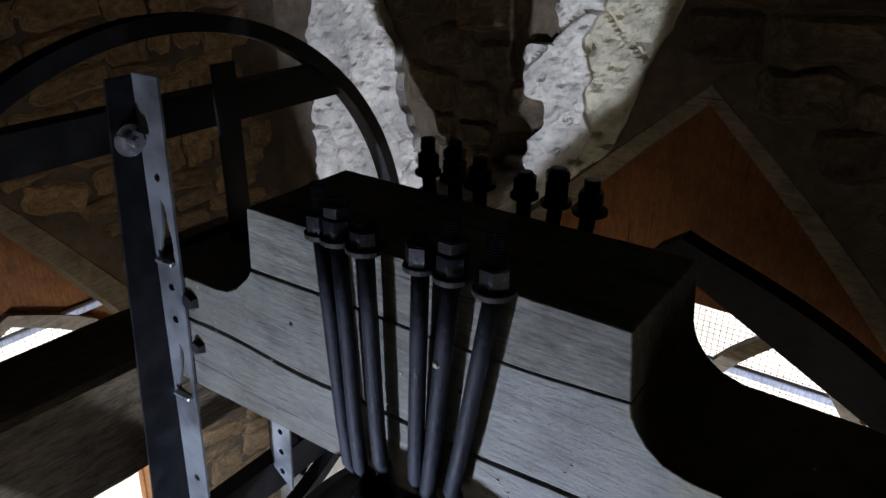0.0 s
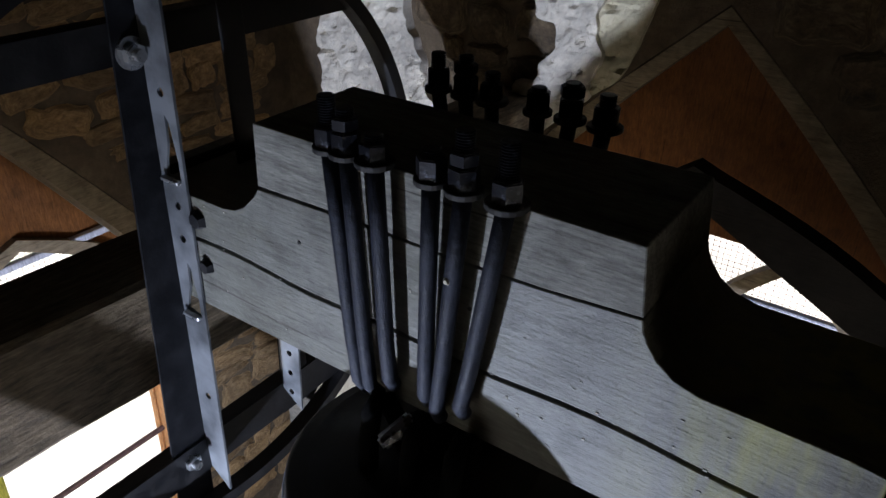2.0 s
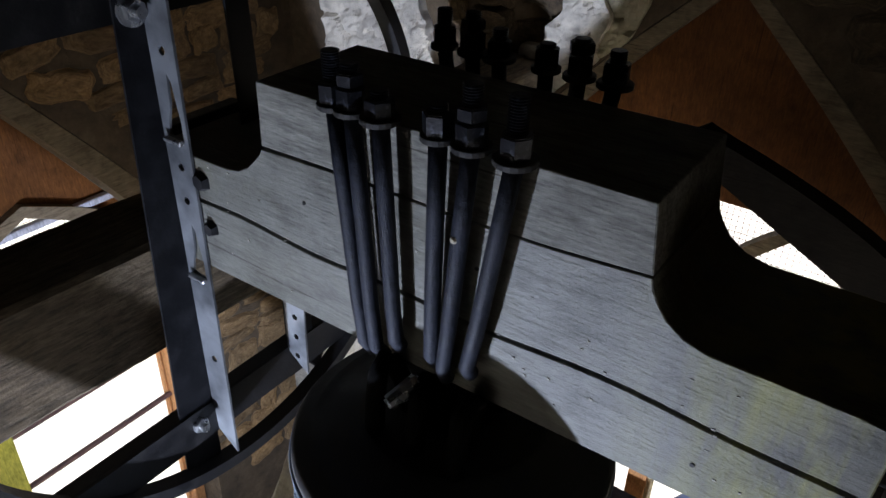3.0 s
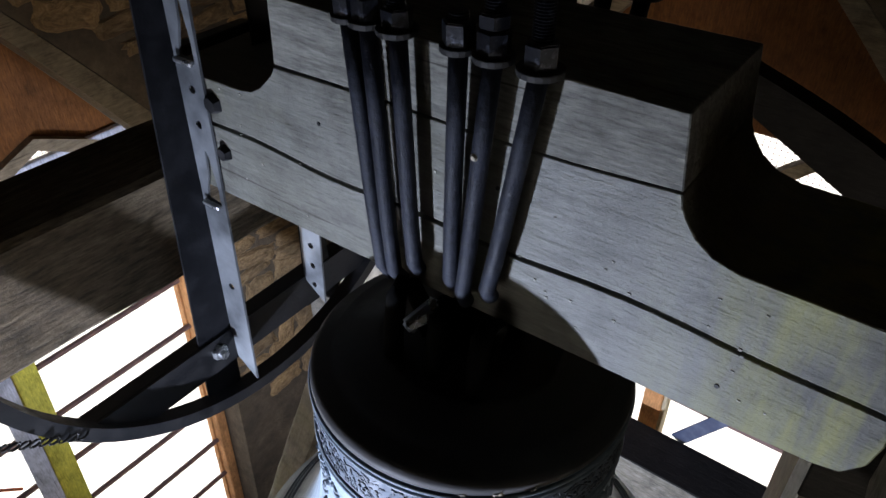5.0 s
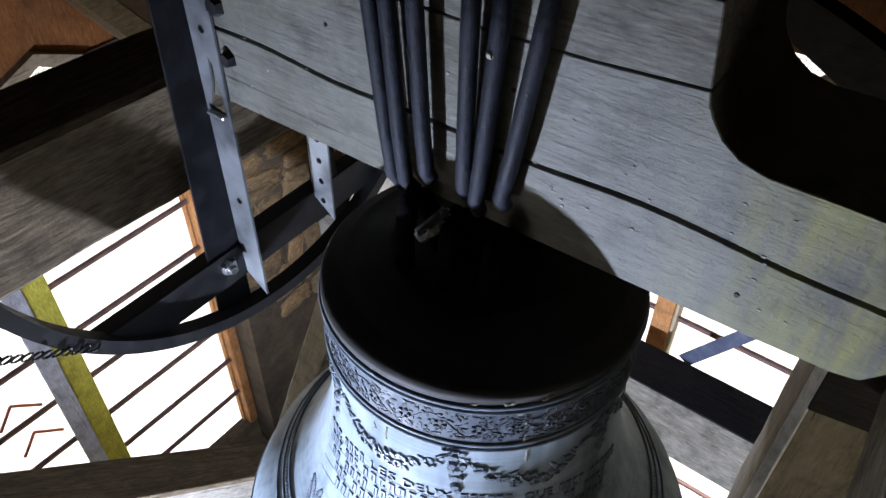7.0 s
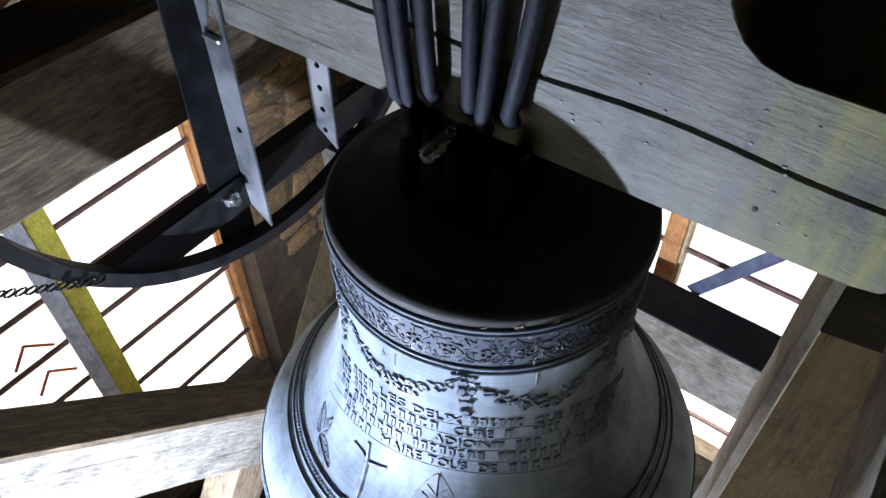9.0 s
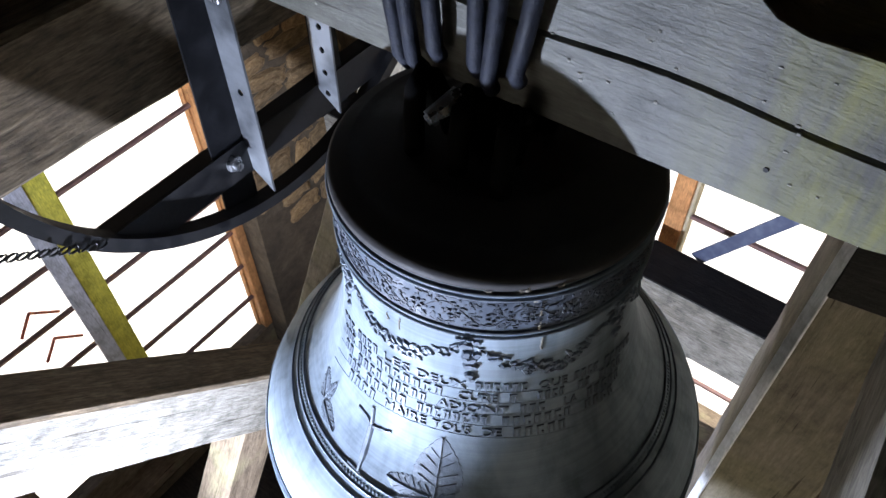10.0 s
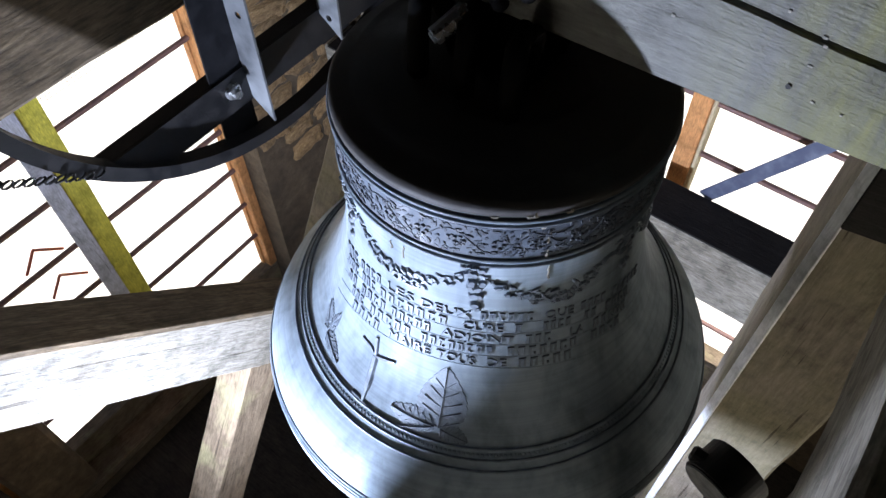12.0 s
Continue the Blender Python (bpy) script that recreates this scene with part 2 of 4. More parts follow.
def box(x0, x1, y0, y1, z0, z1, bevel=0.004, bm=None, m=None, seg=1):
    out = bm or bmesh.new()
    tmp = bmesh.new()
    bmesh.ops.create_cube(tmp, size=1)
    for v in tmp.verts:
        v.co = Vector(((x0 + x1) / 2 + v.co.x * (x1 - x0), (y0 + y1) / 2 + v.co.y * (y1 - y0), (z0 + z1) / 2 + v.co.z * (z1 - z0)))
    if bevel:
        bmesh.ops.bevel(tmp, geom=tmp.edges[:], offset=bevel, segments=seg, affect="EDGES", profile=0.5)
    if m is not None:
        bmesh.ops.transform(tmp, matrix=m, verts=tmp.verts)
    return join(out, tmp)


def join(out, tmp):
    me = bpy.data.meshes.new("tmp")
    tmp.to_mesh(me)
    tmp.free()
    out.from_mesh(me)
    bpy.data.meshes.remove(me)
    return out


def cyl(a, b, r0, r1=None, n=16, bm=None, bevel=0.0):
    out = bm or bmesh.new()
    a, b = Vector(a), Vector(b)
    tmp = bmesh.new()
    bmesh.ops.create_cone(tmp, cap_ends=True, segments=n, radius1=r0, radius2=r0 if r1 is None else r1, depth=(b - a).length)
    if bevel:
        bmesh.ops.bevel(tmp, geom=[e for e in tmp.edges if len(e.link_faces) == 2 and any(len(f.verts) > 4 for f in e.link_faces)], offset=bevel, segments=2, affect="EDGES")
    q = (b - a).to_track_quat("Z", "Y").to_matrix().to_4x4()
    bmesh.ops.transform(tmp, matrix=Matrix.Translation((a + b) / 2) @ q, verts=tmp.verts)
    return join(out, tmp)


def timber(a, b, w, h, bevel=0.012, rough=0.004, seed=1, up=(0, 0, 1), bm=None):
    """A hewn beam from a to b, local x along it, w wide and h deep, with slightly uneven faces. Returns bmesh in local axes and its matrix."""
    a, b = Vector(a), Vector(b)
    d = b - a
    n = max(4, int(d.length / 0.06))
    bm = bmesh.new()
    rings = []
    for i in range(n + 1):
        x = d.length * i / n
        ring = []
        for cy, cz in prof(w, h, bevel):
            k = noise.noise(Vector((x * 4 + seed * 7, cy * 9, cz * 9))) * rough + noise.noise(Vector((x * 19 + seed, cy * 30, cz * 30))) * rough * 0.5
            s = 1 + k / max(w, h) * 2
            ring.append(bm.verts.new((x, cy * s, cz * s)))
        rings.append(ring)
    c = len(rings[0])
    for p, q in zip(rings, rings[1:]):
        for i in range(c):
            bm.faces.new((p[i], p[(i + 1) % c], q[(i + 1) % c], q[i]))
    bm.faces.new(rings[0][::-1])
    bm.faces.new(rings[-1])
    xa = d.normalized()
    ya = Vector(up).cross(xa).normalized()
    za = xa.cross(ya)
    m = Matrix((xa, ya, za)).transposed().to_4x4()
    m.translation = a
    return bm, m


def prof(w, h, b):
    pts = []
    steps = 4
    w2, h2 = w / 2, h / 2
    cs = [(w2, -h2 + b), (w2, h2 - b), (w2 - b, h2), (-w2 + b, h2), (-w2, h2 - b), (-w2, -h2 + b), (-w2 + b, -h2), (w2 - b, -h2)]
    for i, p in enumerate(cs):
        q = cs[(i + 1) % 8]
        k = steps if i % 2 == 0 else 1
        for j in range(k):
            pts.append((p[0] + (q[0] - p[0]) * j / k, p[1] + (q[1] - p[1]) * j / k))
    return pts


def beam_thing(name, label, a, b, w, h, material, seed, group="", up=(0, 0, 1), kind="", bevel=0.012):
    bm, m = timber(a, b, w, h, seed=seed, up=up, bevel=bevel)
    ob = part(name, bm, material)
    ob.matrix_world = m
    return tagged(ob, label, "beam", group, kind)


def extruded(outline, depth, holes=(), bm=None):
    """A flat plate in the x-z plane from y=0 to y=depth, with round or free holes."""
    out = bm or bmesh.new()
    tmp = bmesh.new()
    edges = []
    for loop in (outline, *holes):
        vs = [tmp.verts.new((x, 0, z)) for x, z in loop]
        edges += [tmp.edges.new((vs[i], vs[(i + 1) % len(vs)])) for i in range(len(vs))]
    bmesh.ops.triangle_fill(tmp, use_beauty=True, use_dissolve=False, edges=edges)
    geo = bmesh.ops.extrude_face_region(tmp, geom=tmp.faces[:])
    bmesh.ops.translate(tmp, vec=(0, depth, 0), verts=[v for v in geo["geom"] if isinstance(v, bmesh.types.BMVert)])
    bmesh.ops.recalc_face_normals(tmp, faces=tmp.faces)
    return join(out, tmp)


def circle(cx, cz, r, n=12):
    return [(cx + r * math.cos(2 * math.pi * i / n), cz + r * math.sin(2 * math.pi * i / n)) for i in range(n)]


def lathe(profile, n=96, bm=None, close=False):
    out = bm or bmesh.new()
    rings = [[out.verts.new((r * math.cos(2 * math.pi * i / n), r * math.sin(2 * math.pi * i / n), z)) for i in range(n)] for r, z in profile]
    pairs = list(zip(rings, rings[1:])) + ([(rings[-1], rings[0])] if close else [])
    for p, q in pairs:
        for i in range(n):
            out.faces.new((p[i], p[(i + 1) % n], q[(i + 1) % n], q[i]))
    return out


def sweep_ring(cx, cy, cz, r, section, n=96):
    """A ring round the x axis with a closed section of (x, radial) points."""
    bm = bmesh.new()
    rings = []
    for i in range(n):
        a = 2 * math.pi * i / n
        rings.append([bm.verts.new((cx + sx, cy + (r + sr) * math.cos(a), cz + (r + sr) * math.sin(a))) for sx, sr in section])
    k = len(section)
    for i in range(n):
        p, q = rings[i], rings[(i + 1) % n]
        for j in range(k):
            bm.faces.new((p[j], p[(j + 1) % k], q[(j + 1) % k], q[j]))
    return bm


# ---- structure: the belfry ----
XL, XR, YF, YB, FLOOR, TOP = -2.20, 2.4, -1.7, 2.65, -2.5, 5.0
SILL = -2.42


def arch(c, half, z0, spring, apex, n=10):
    """A pointed arch outline: up the right side, over the point, down the left."""
    pts = [(c + half, z0), (c + half, spring)]
    for i in range(1, n + 1):
        k = i / n
        pts.append((c + half * (1 - k) + half * 0.03 * math.sin(math.pi * k), spring + (apex - spring) * k))
    return pts + [(2 * c - x, z) for x, z in reversed(pts[:-1])]


def put_wall(name, outline, holes, m):
    ob = part(name, extruded(outline, 0.34, holes), JOINT)
    ob.matrix_world = m
    return tagged(ob, kind="structure")


# each wall is drawn in its own x-z plane, inner face at y=0, outwards along +y
M_BACK = pose(0, YB, 0)
M_LEFT = pose(XL, 0, 0, 0, 0, 90)
M_FRONT = pose(0, YF, 0, 0, 0, 180)
M_RIGHT = pose(XR, 0, 0, 0, 0, -90)
A_BACK, A_LEFT = (-0.27, 0.76, 0.83, 1.57), (0.80, 1.002, 0.50, 1.66)


def opening(a):
    return arch(a[0], a[1], SILL, a[2], a[3])


wall_back = put_wall("wall_back", [(XL, FLOOR), (XR, FLOOR), (XR, TOP), (XL, TOP)], [opening(A_BACK)], M_BACK)
LEAN = 0.036  # the left opening has sunk sideways with the tower
wall_left = put_wall("wall_left", [(YF, FLOOR), (YB, FLOOR), (YB, TOP), (YF, TOP)], [[(x + LEAN * (z + 1.0), z) for x, z in opening(A_LEFT)]], M_LEFT)
wall_front = put_wall("wall_front", [(-XR, FLOOR), (-XL, FLOOR), (-XL, TOP), (-XR, TOP)], [opening((0.45, 0.66, 0.3, 0.75))], M_FRONT)
wall_right = put_wall("wall_right", [(-YB, FLOOR), (-YF, FLOOR), (-YF, TOP), (-YB, TOP)], [opening((-0.6, 0.7, 0.3, 0.75))], M_RIGHT)
floor = tagged(part("floor", box(XL, XR, YF, YB, FLOOR - 0.2, FLOOR, 0), BOARDS), kind="structure")
ceiling = tagged(part("ceiling", box(XL, XR, YF, YB, TOP, TOP + 0.2, 0), BOARDS), kind="structure")
ground = tagged(part("ground", box(-400, 400, -400, 400, -12.2, -12, 0), PALE), kind="structure")


def lancet(c, half, z0, spring, apex, n=8):
    pts = [(c + half, z0), (c + half, spring)]
    for i in range(1, n + 1):
        k = i / n
        pts.append((c + half * (1 - k) + half * 0.26 * math.sin(math.pi * k), spring + (apex - spring) * k))
    return pts + [(2 * c - x, z) for x, z in reversed(pts[:-1])]


def window(name, m, a, label, mullion_mat, deep, mw, point):
    """A twin-light belfry opening: boarded head, mullion, jambs, iron bars and arch trim."""
    c, half, spring, apex = a
    w = thing(name, label, "window", kind="structure")
    w.matrix_world = m
    big = arch(c, half - 0.004, SILL, spring, apex - 0.006)
    lw = (half - mw - 0.07) / 2
    cl, cr = c - mw - lw, c + mw + lw
    lights = [lancet(k, lw, 0.16, 0.30, point) for k in (cl, cr)]
    head = [(c + half - 0.004, 0.18)] + [p for p in big if p[1] >= spring] + [(c - half + 0.004, 0.18)]
    if point > 0.7:
        head = [(c + half - 0.004, 0.45), (c + half - 0.004, spring)] + head[2:-2] + [(c - half + 0.004, spring), (c - half + 0.004, 0.74), (-0.03, 0.73)]
    cuts = [] if point > 0.7 else [[(x, max(z, 0.185)) for x, z in lo] for lo in lights]
    part("head_panel", extruded(head, 0.03, cuts), PANEL, w, "orange-brown boarded head").location.y = deep + 0.07
    for lo in lights:
        pts = [p for p in lo if p[1] > 0.25]
        mid = sum(q[0] for q in pts) / len(pts)
        inn = [(mid + (x - mid) * 0.86, z - 0.05) for x, z in pts]
        part("light_arch", extruded(pts + inn[::-1], 0.06), TRIM, w).location.y = deep + 0.03
    rise = [p for p in big if p[1] >= spring]
    k = len(rise) // 2
    for side in (rise[:k + 1], rise[k:]):
        inn = [(c + (x - c) * 0.92, z - 0.055) for x, z in side]
        part("arch_trim", extruded(side + inn[::-1], deep + 0.06), TRIM, w, "pale worn arch board").location.y = 0.004
    for s in (-1, 1):
        x0, x1 = sorted((c + s * (half - 0.002), c + s * (half - 0.062)))
        part("jamb", box(x0, x1, deep, deep + 0.10, -2.158, 0.62, 0.005), NEWWOOD, w)
        x0, x1 = sorted((c + s * (half - 0.064), c + s * (half - (0.10 if mw < 0.05 else 0.074))))
        part("inner_jamb", box(x0, x1, deep + 0.05, deep + 0.09, -2.158, 0.30, 0.004), PALEWOOD if mw < 0.05 else NEWWOOD, w)
    off = 0.085 if mw > 0.05 else 0.0
    part("mullion", box(c - mw + off - (0.012 if off else 0.0), c + mw + off * 0.3, deep, deep + 0.02, -2.158, 0.62, 0.004), mullion_mat[0], w)
    part("mullion_post", box(c + mw + off * 0.3 - 0.02, c + mw + 0.135 if mw > 0.05 else c + mw + 0.016, deep + 0.022, deep + 0.10, -2.158, 0.30, 0.004), mullion_mat[1], w)
    sill = part("sill", box(c - half + 0.003, c + half - 0.003, 0.002, 0.25, SILL + 0.002, -2.35, 0.006), OAK_X, w)
    part("sill_rail", box(c - half + 0.003, c + half - 0.003, deep, 0.24, -2.349, -2.16, 0.006), OAK_X, sill)
    z = -0.347
    while z > -2.14:
        b = part("bar", cyl((c - half + 0.004, deep + 0.045, z), (c + half - 0.004, deep + 0.045, z + random.uniform(-0.01, 0.01)), 0.014, n=8), RUST, w)
        z -= 0.299
    part("transom", box(c - half + 0.07, c + half - 0.07, deep + 0.035, deep + 0.068, 0.51, 0.54, 0.004), GREYPAINT, w)
    # fine wire netting over the two heads
    bm = bmesh.new()
    x = c - half + 0.07
    while x < c + half - 0.07:
        box(x, x + 0.0017, deep + 0.105, deep + 0.107, -0.25, 0.78, 0, bm)
        x += 0.022
    z = -0.25
    while z < 0.78:
        box(c - half + 0.07, c + half - 0.07, deep + 0.1075, deep + 0.109, z, z + 0.0017, 0, bm)
        z += 0.022
    tagged(part("wire_netting", bm, RUST, w), kind="stuff")
    return w


window_1 = window("window_1", M_LEFT, A_LEFT, "twin pointed opening with orange boarded head and iron bars", (GREYPAINT, YELLOW), 0.15, 0.065, 0.63)
window_2 = window("window_2", M_BACK, A_BACK, "twin pointed opening with orange boarded head and iron bars", (NEWWOOD, PALEWOOD), 0.10, 0.045, 0.76)
# dark strut across the boarded head and a flat steel strap before the bars
part("jamb_stone", box(-0.156, 0.165, 0.004, 0.149, -2.348, -1.35, 0.03), JOINT, window_1)
for piece in window_1.children:
    for v in piece.data.vertices:
        v.co.x += LEAN * (v.co.z + 1.0)
    for sub_piece in piece.children:
        for v in sub_piece.data.vertices:
            v.co.x += LEAN * (v.co.z + 1.0)
upper = [(0.54 - 0.088 * i, 0.61 + 0.161 * i ** 0.5 if i < 9 else 1.10) for i in range(10)]
strut = part("roof_strut", extruded([(-0.34, 1.035), (0.54, 0.565)] + upper, 0.085), IRONWOOD)
strut.location.y = 2.525
tagged(strut, "dark curved strut before the boarded window head", "beam")
strap = part("steel_strap", box(-0.29, 0.55, -0.004, 0.004, -0.032, 0.032, 0.001), BLUESTEEL)
strap.matrix_world = pose(0.060, 2.63, -0.465, 0, -57.8, 0)
tagged(strap, "flat blue-grey steel strap braced off the cross beam", "strap")
for y, z in HOOKS:
    hook = part("bent_bar", cyl((0, 0, 0), (0, 0.115, -0.115), 0.008, n=8, bm=cyl((0, 0, 0), (0, -0.095, -0.108), 0.008, n=8)), RED)
    hook.location = (-2.60, y, z)
    tagged(hook, "thin red bent iron bar outside the opening", "bar", "bent bars outside")

# ---- bell frame ----
beam_thing("bearing_beam", "thick dark weathered oak beam carrying the headstock pivot", (-0.97, -1.66, 1.158), (-0.97, 2.62, 1.048), 0.22, 0.258, DARK_OAK, 3)
beam_thing("bearing_beam", "thick rough grey oak beam carrying the headstock pivot", (0.625, -1.66, 0.98), (0.540, 2.62, 0.98), 0.22, 0.26, PALE_OAK, 4)
cross = beam_thing("cross_beam", "pale old oak cross beam before the barred opening", (-2.18, 2.50, -0.90), (2.38, 2.50, -0.90), 0.22, 0.40, PALE_OAK, 5)
# Thin dark sheet: the beam's unlit top is put in as colour.
part("shaded_top", box(0.02, 4.54, -0.112, 0.112, 0.196, 0.207, 0.003), IRONWOOD, cross, "upper face darkened for shade")
pale_brace = beam_thing("diagonal_brace", "brightly lit pale oak brace of the bell frame", (-0.95, -0.339, 1.03), (-0.95, 1.511, -0.94), 0.16, 0.23, PALE_OAK, 6)
# Dark sheet on the face turned from the lamp; shade as colour.
part("shaded_top", box(0.02, 2.68, -0.085, 0.085, 0.100, 0.123, 0.004), DARK_OAK, pale_brace, "dark brown upper face with put-in shade")
beam_thing("diagonal_brace", "brown oak brace rising beneath the pale one", (-0.95, 0.90, -0.20), (-0.95, -0.56, -2.40), 0.13, 0.17, OAK_X, 7)
post_right = beam_thing("frame_post", "upright oak post of the bell frame with a lit edge", (0.4555, 1.553, -2.49), (0.4555, 1.553, 1.17), 0.25, 0.27, BROWN_OAK, 8, up=(-0.156, 0.988, 0), bevel=0.012)
beam_thing("diagonal_brace", "blue-grey oak brace of the bell frame", (0.62, 1.064, 0.965), (0.62, -0.16, -2.4), 0.2, 0.2, PALE_OAK, 9)
beam_thing("diagonal_brace", "brown slanting oak brace behind the bell", (-0.80, 1.70, 0.93), (-2.03, 1.70, -2.15), 0.14, 0.16, BROWN_OAK, 10, up=(0, 1, 0))
# White strip stands for the bright light along the post's corner.
edge = part("lit_edge", box(-0.014, 0.014, -0.004, 0.004, -2.48, 1.16, 0.002), LIT_WOOD, post_right, "white strip for the lit corner")
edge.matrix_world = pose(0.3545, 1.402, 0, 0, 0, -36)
# Dark board added where the post's head lies in shade.
block = part("shade_board", box(0.0, 0.262, -0.012, 0.0, -0.19, 0.16, 0.003), IRONWOOD)
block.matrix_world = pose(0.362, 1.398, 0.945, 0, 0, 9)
tagged(block, "dark board added for the shade below the headstock bearing", "block")

# unseen boards added below the camera, whose end shades one side of the bell
landing = thing("landing", "unseen boards added to shade one side of the bell", "landing")
for i in range(2):
    part("board", box(-0.306, 1.1, -0.03, 0.01, -0.03 + i * 0.135, 0.103 + i * 0.135, 0.006), OAK_X, landing)
for x in (0.3, 1.0):
    part("leg", box(x, x + 0.09, -0.06, 0.03, FLOOR + 0.002, -0.032, 0.006), OAK_X, landing)

# ---- the bell ----
AX, AY = -0.161, 1.057
bell = thing("church_bell", "pale bronze church bell with relief garlands and lettering", "bell")
bell.matrix_world = Matrix.Translation((AX, AY, 1.191)) @ Matrix.Rotation(radians(-2.4), 4, "X") @ Matrix.Translation((0, 0, -1.2))
outer = [(0.02, 1.150), (0.12, 1.145), (0.145, 1.139), (0.150, 1.143), (0.157, 1.137), (0.20, 1.128), (0.222, 1.118), (0.228, 1.122), (0.235, 1.116), (0.258, 1.108), (0.267, 1.098), (0.268, 1.086),
         (0.2655, 1.08), (0.2695, 1.075), (0.2655, 1.069), (0.2695, 1.063), (0.2645, 1.057), (0.264, 0.988), (0.2685, 0.983), (0.264, 0.977), (0.2685, 0.971), (0.2635, 0.965),
         (0.264, 0.90), (0.268, 0.84), (0.2765, 0.78), (0.291, 0.72), (0.3135, 0.66), (0.343, 0.61), (0.372, 0.573), (0.402, 0.540), (0.424, 0.515), (0.444, 0.49),
         (0.465, 0.458), (0.4765, 0.428), (0.482, 0.408), (0.4855, 0.390), (0.487, 0.372), (0.482, 0.362), (0.465, 0.360)]
inner = [(0.43, 0.42), (0.36, 0.53), (0.30, 0.63), (0.26, 0.74), (0.24, 0.86), (0.235, 1.05), (0.20, 1.09), (0.02, 1.10)]
part("bell_body", lathe(outer[11:] + inner, 160, close=True), BRONZE, bell, smooth=True)
# The plate's black holds its shade from above the lamp as well as grime.
part("crown_plate", lathe(outer[:12] + [(0.25, 1.088), (0.02, 1.115)], 160, close=True), GRIME_SHADE, bell, "top plate black with grime and put-in shade", smooth=True)
for z0, r0 in ((1.077, 0.2675), (1.064, 0.2665), (0.985, 0.2655), (0.972, 0.2652), (0.567, 0.3775), (0.551, 0.392), (0.535, 0.4064), (0.420, 0.479), (0.409, 0.4818), (0.398, 0.4842)):
    thick = 0.0042 if z0 > 0.9 else 0.0031
    ring = [(r0 + thick * math.cos(a), z0 + thick * math.sin(a)) for a in [k * math.pi / 3 for k in range(6)]]
    part("moulding", lathe(ring, 160, close=True), BRONZE_DARK, bell, "dark raised moulding line", smooth=True)
part("frieze_band", lathe([(0.2635, 0.9885), (0.2652, 0.9885), (0.2656, 1.0555), (0.2635, 1.0555)], 160, close=True), GRIMY, bell, "band of bronze darkened by grime")
RZ = [(z, r) for r, z in outer if 0.36 < z < 1.09][::-1]


def skin(az, z, h=0.0):
    """A place h metres off the bell's skin, at an angle in degrees and a height."""
    r = float(np.interp(z, [p[0] for p in RZ], [p[1] for p in RZ])) + h
    return Vector((r * math.cos(radians(az)), r * math.sin(radians(az)), z))


def blob(bm, az, z, w, h, turn, up=0.004, kind="leaf"):
    """A small raised leaf or berry on the skin: w metres long, h wide, turned in degrees."""
    n = 10
    rr = skin(az, z).to_2d().length
    ct, st = math.cos(radians(turn)), math.sin(radians(turn))

    def spot(u, v, lift):
        x, y = u * ct - v * st, u * st + v * ct
        return bm.verts.new(skin(az + math.degrees(x / rr), z + y, lift))
    rim = []
    for i in range(n):
        a = 2 * math.pi * i / n
        s = 1.0 if kind == "berry" else (0.45 + 0.55 * abs(math.cos(a))) * (1 + 0.18 * math.cos(5 * a))
        rim.append(spot(math.cos(a) * w / 2, math.sin(a) * h / 2 * (1 if kind == "berry" else s), 0.0002))
    top = [spot(math.cos(2 * math.pi * i / n) * w * 0.28, math.sin(2 * math.pi * i / n) * h * 0.28, up) for i in range(n)]
    for i in range(n):
        bm.faces.new((rim[i], rim[(i + 1) % n], top[(i + 1) % n], top[i]))
    bm.faces.new(top)


def strip(bm, pts, width, up=0.003):
    """A raised line on the skin through (angle, height) points."""
    rows = []
    for i, (az, z) in enumerate(pts):
        a0, z0 = pts[max(0, i - 1)]
        a1, z1 = pts[min(len(pts) - 1, i + 1)]
        rr = skin(az, z).to_2d().length
        dx, dz = radians(a1 - a0) * rr, z1 - z0
        d = math.hypot(dx, dz) or 1
        nx, nz = -dz / d * width / 2, dx / d * width / 2
        rows.append([bm.verts.new(skin(az + math.degrees(nx * s / rr), z + nz * s, lift)) for s, lift in ((-1, 0.0002), (-0.5, up), (0.5, up), (1, 0.0002))])
    for p, q in zip(rows, rows[1:]):
        for i in range(3):
            bm.faces.new((p[i], p[i + 1], q[i + 1], q[i]))


rng = random.Random(7)
# frieze of leaves round the shoulder
bm = bmesh.new()
for i in range(60):
    a0 = -190 + i * 4.0
    strip(bm, [(a0 + k, 1.022 + 0.022 * math.sin(radians(a0 + k) * 14)) for k in (0, 1, 2, 3, 4)], 0.003, 0.0022)
    for k in range(17):
        blob(bm, a0 + rng.uniform(0, 4), rng.uniform(0.994, 1.052), rng.uniform(0.007, 0.018), rng.uniform(0.004, 0.009), rng.uniform(0, 360), rng.uniform(0.0015, 0.0032))
    if i % 3 == 0:
        for k in range(5):
            blob(bm, a0 + 2 + 1.6 * math.cos(k * 1.257), 1.022 + 0.009 * math.sin(k * 1.257), 0.008, 0.008, 0, 0.004, "berry")
tagged(part("leaf_frieze", bm, FRIEZE_LEAF, bell, "dark cast frieze of leaves and flowers"), kind="stuff")
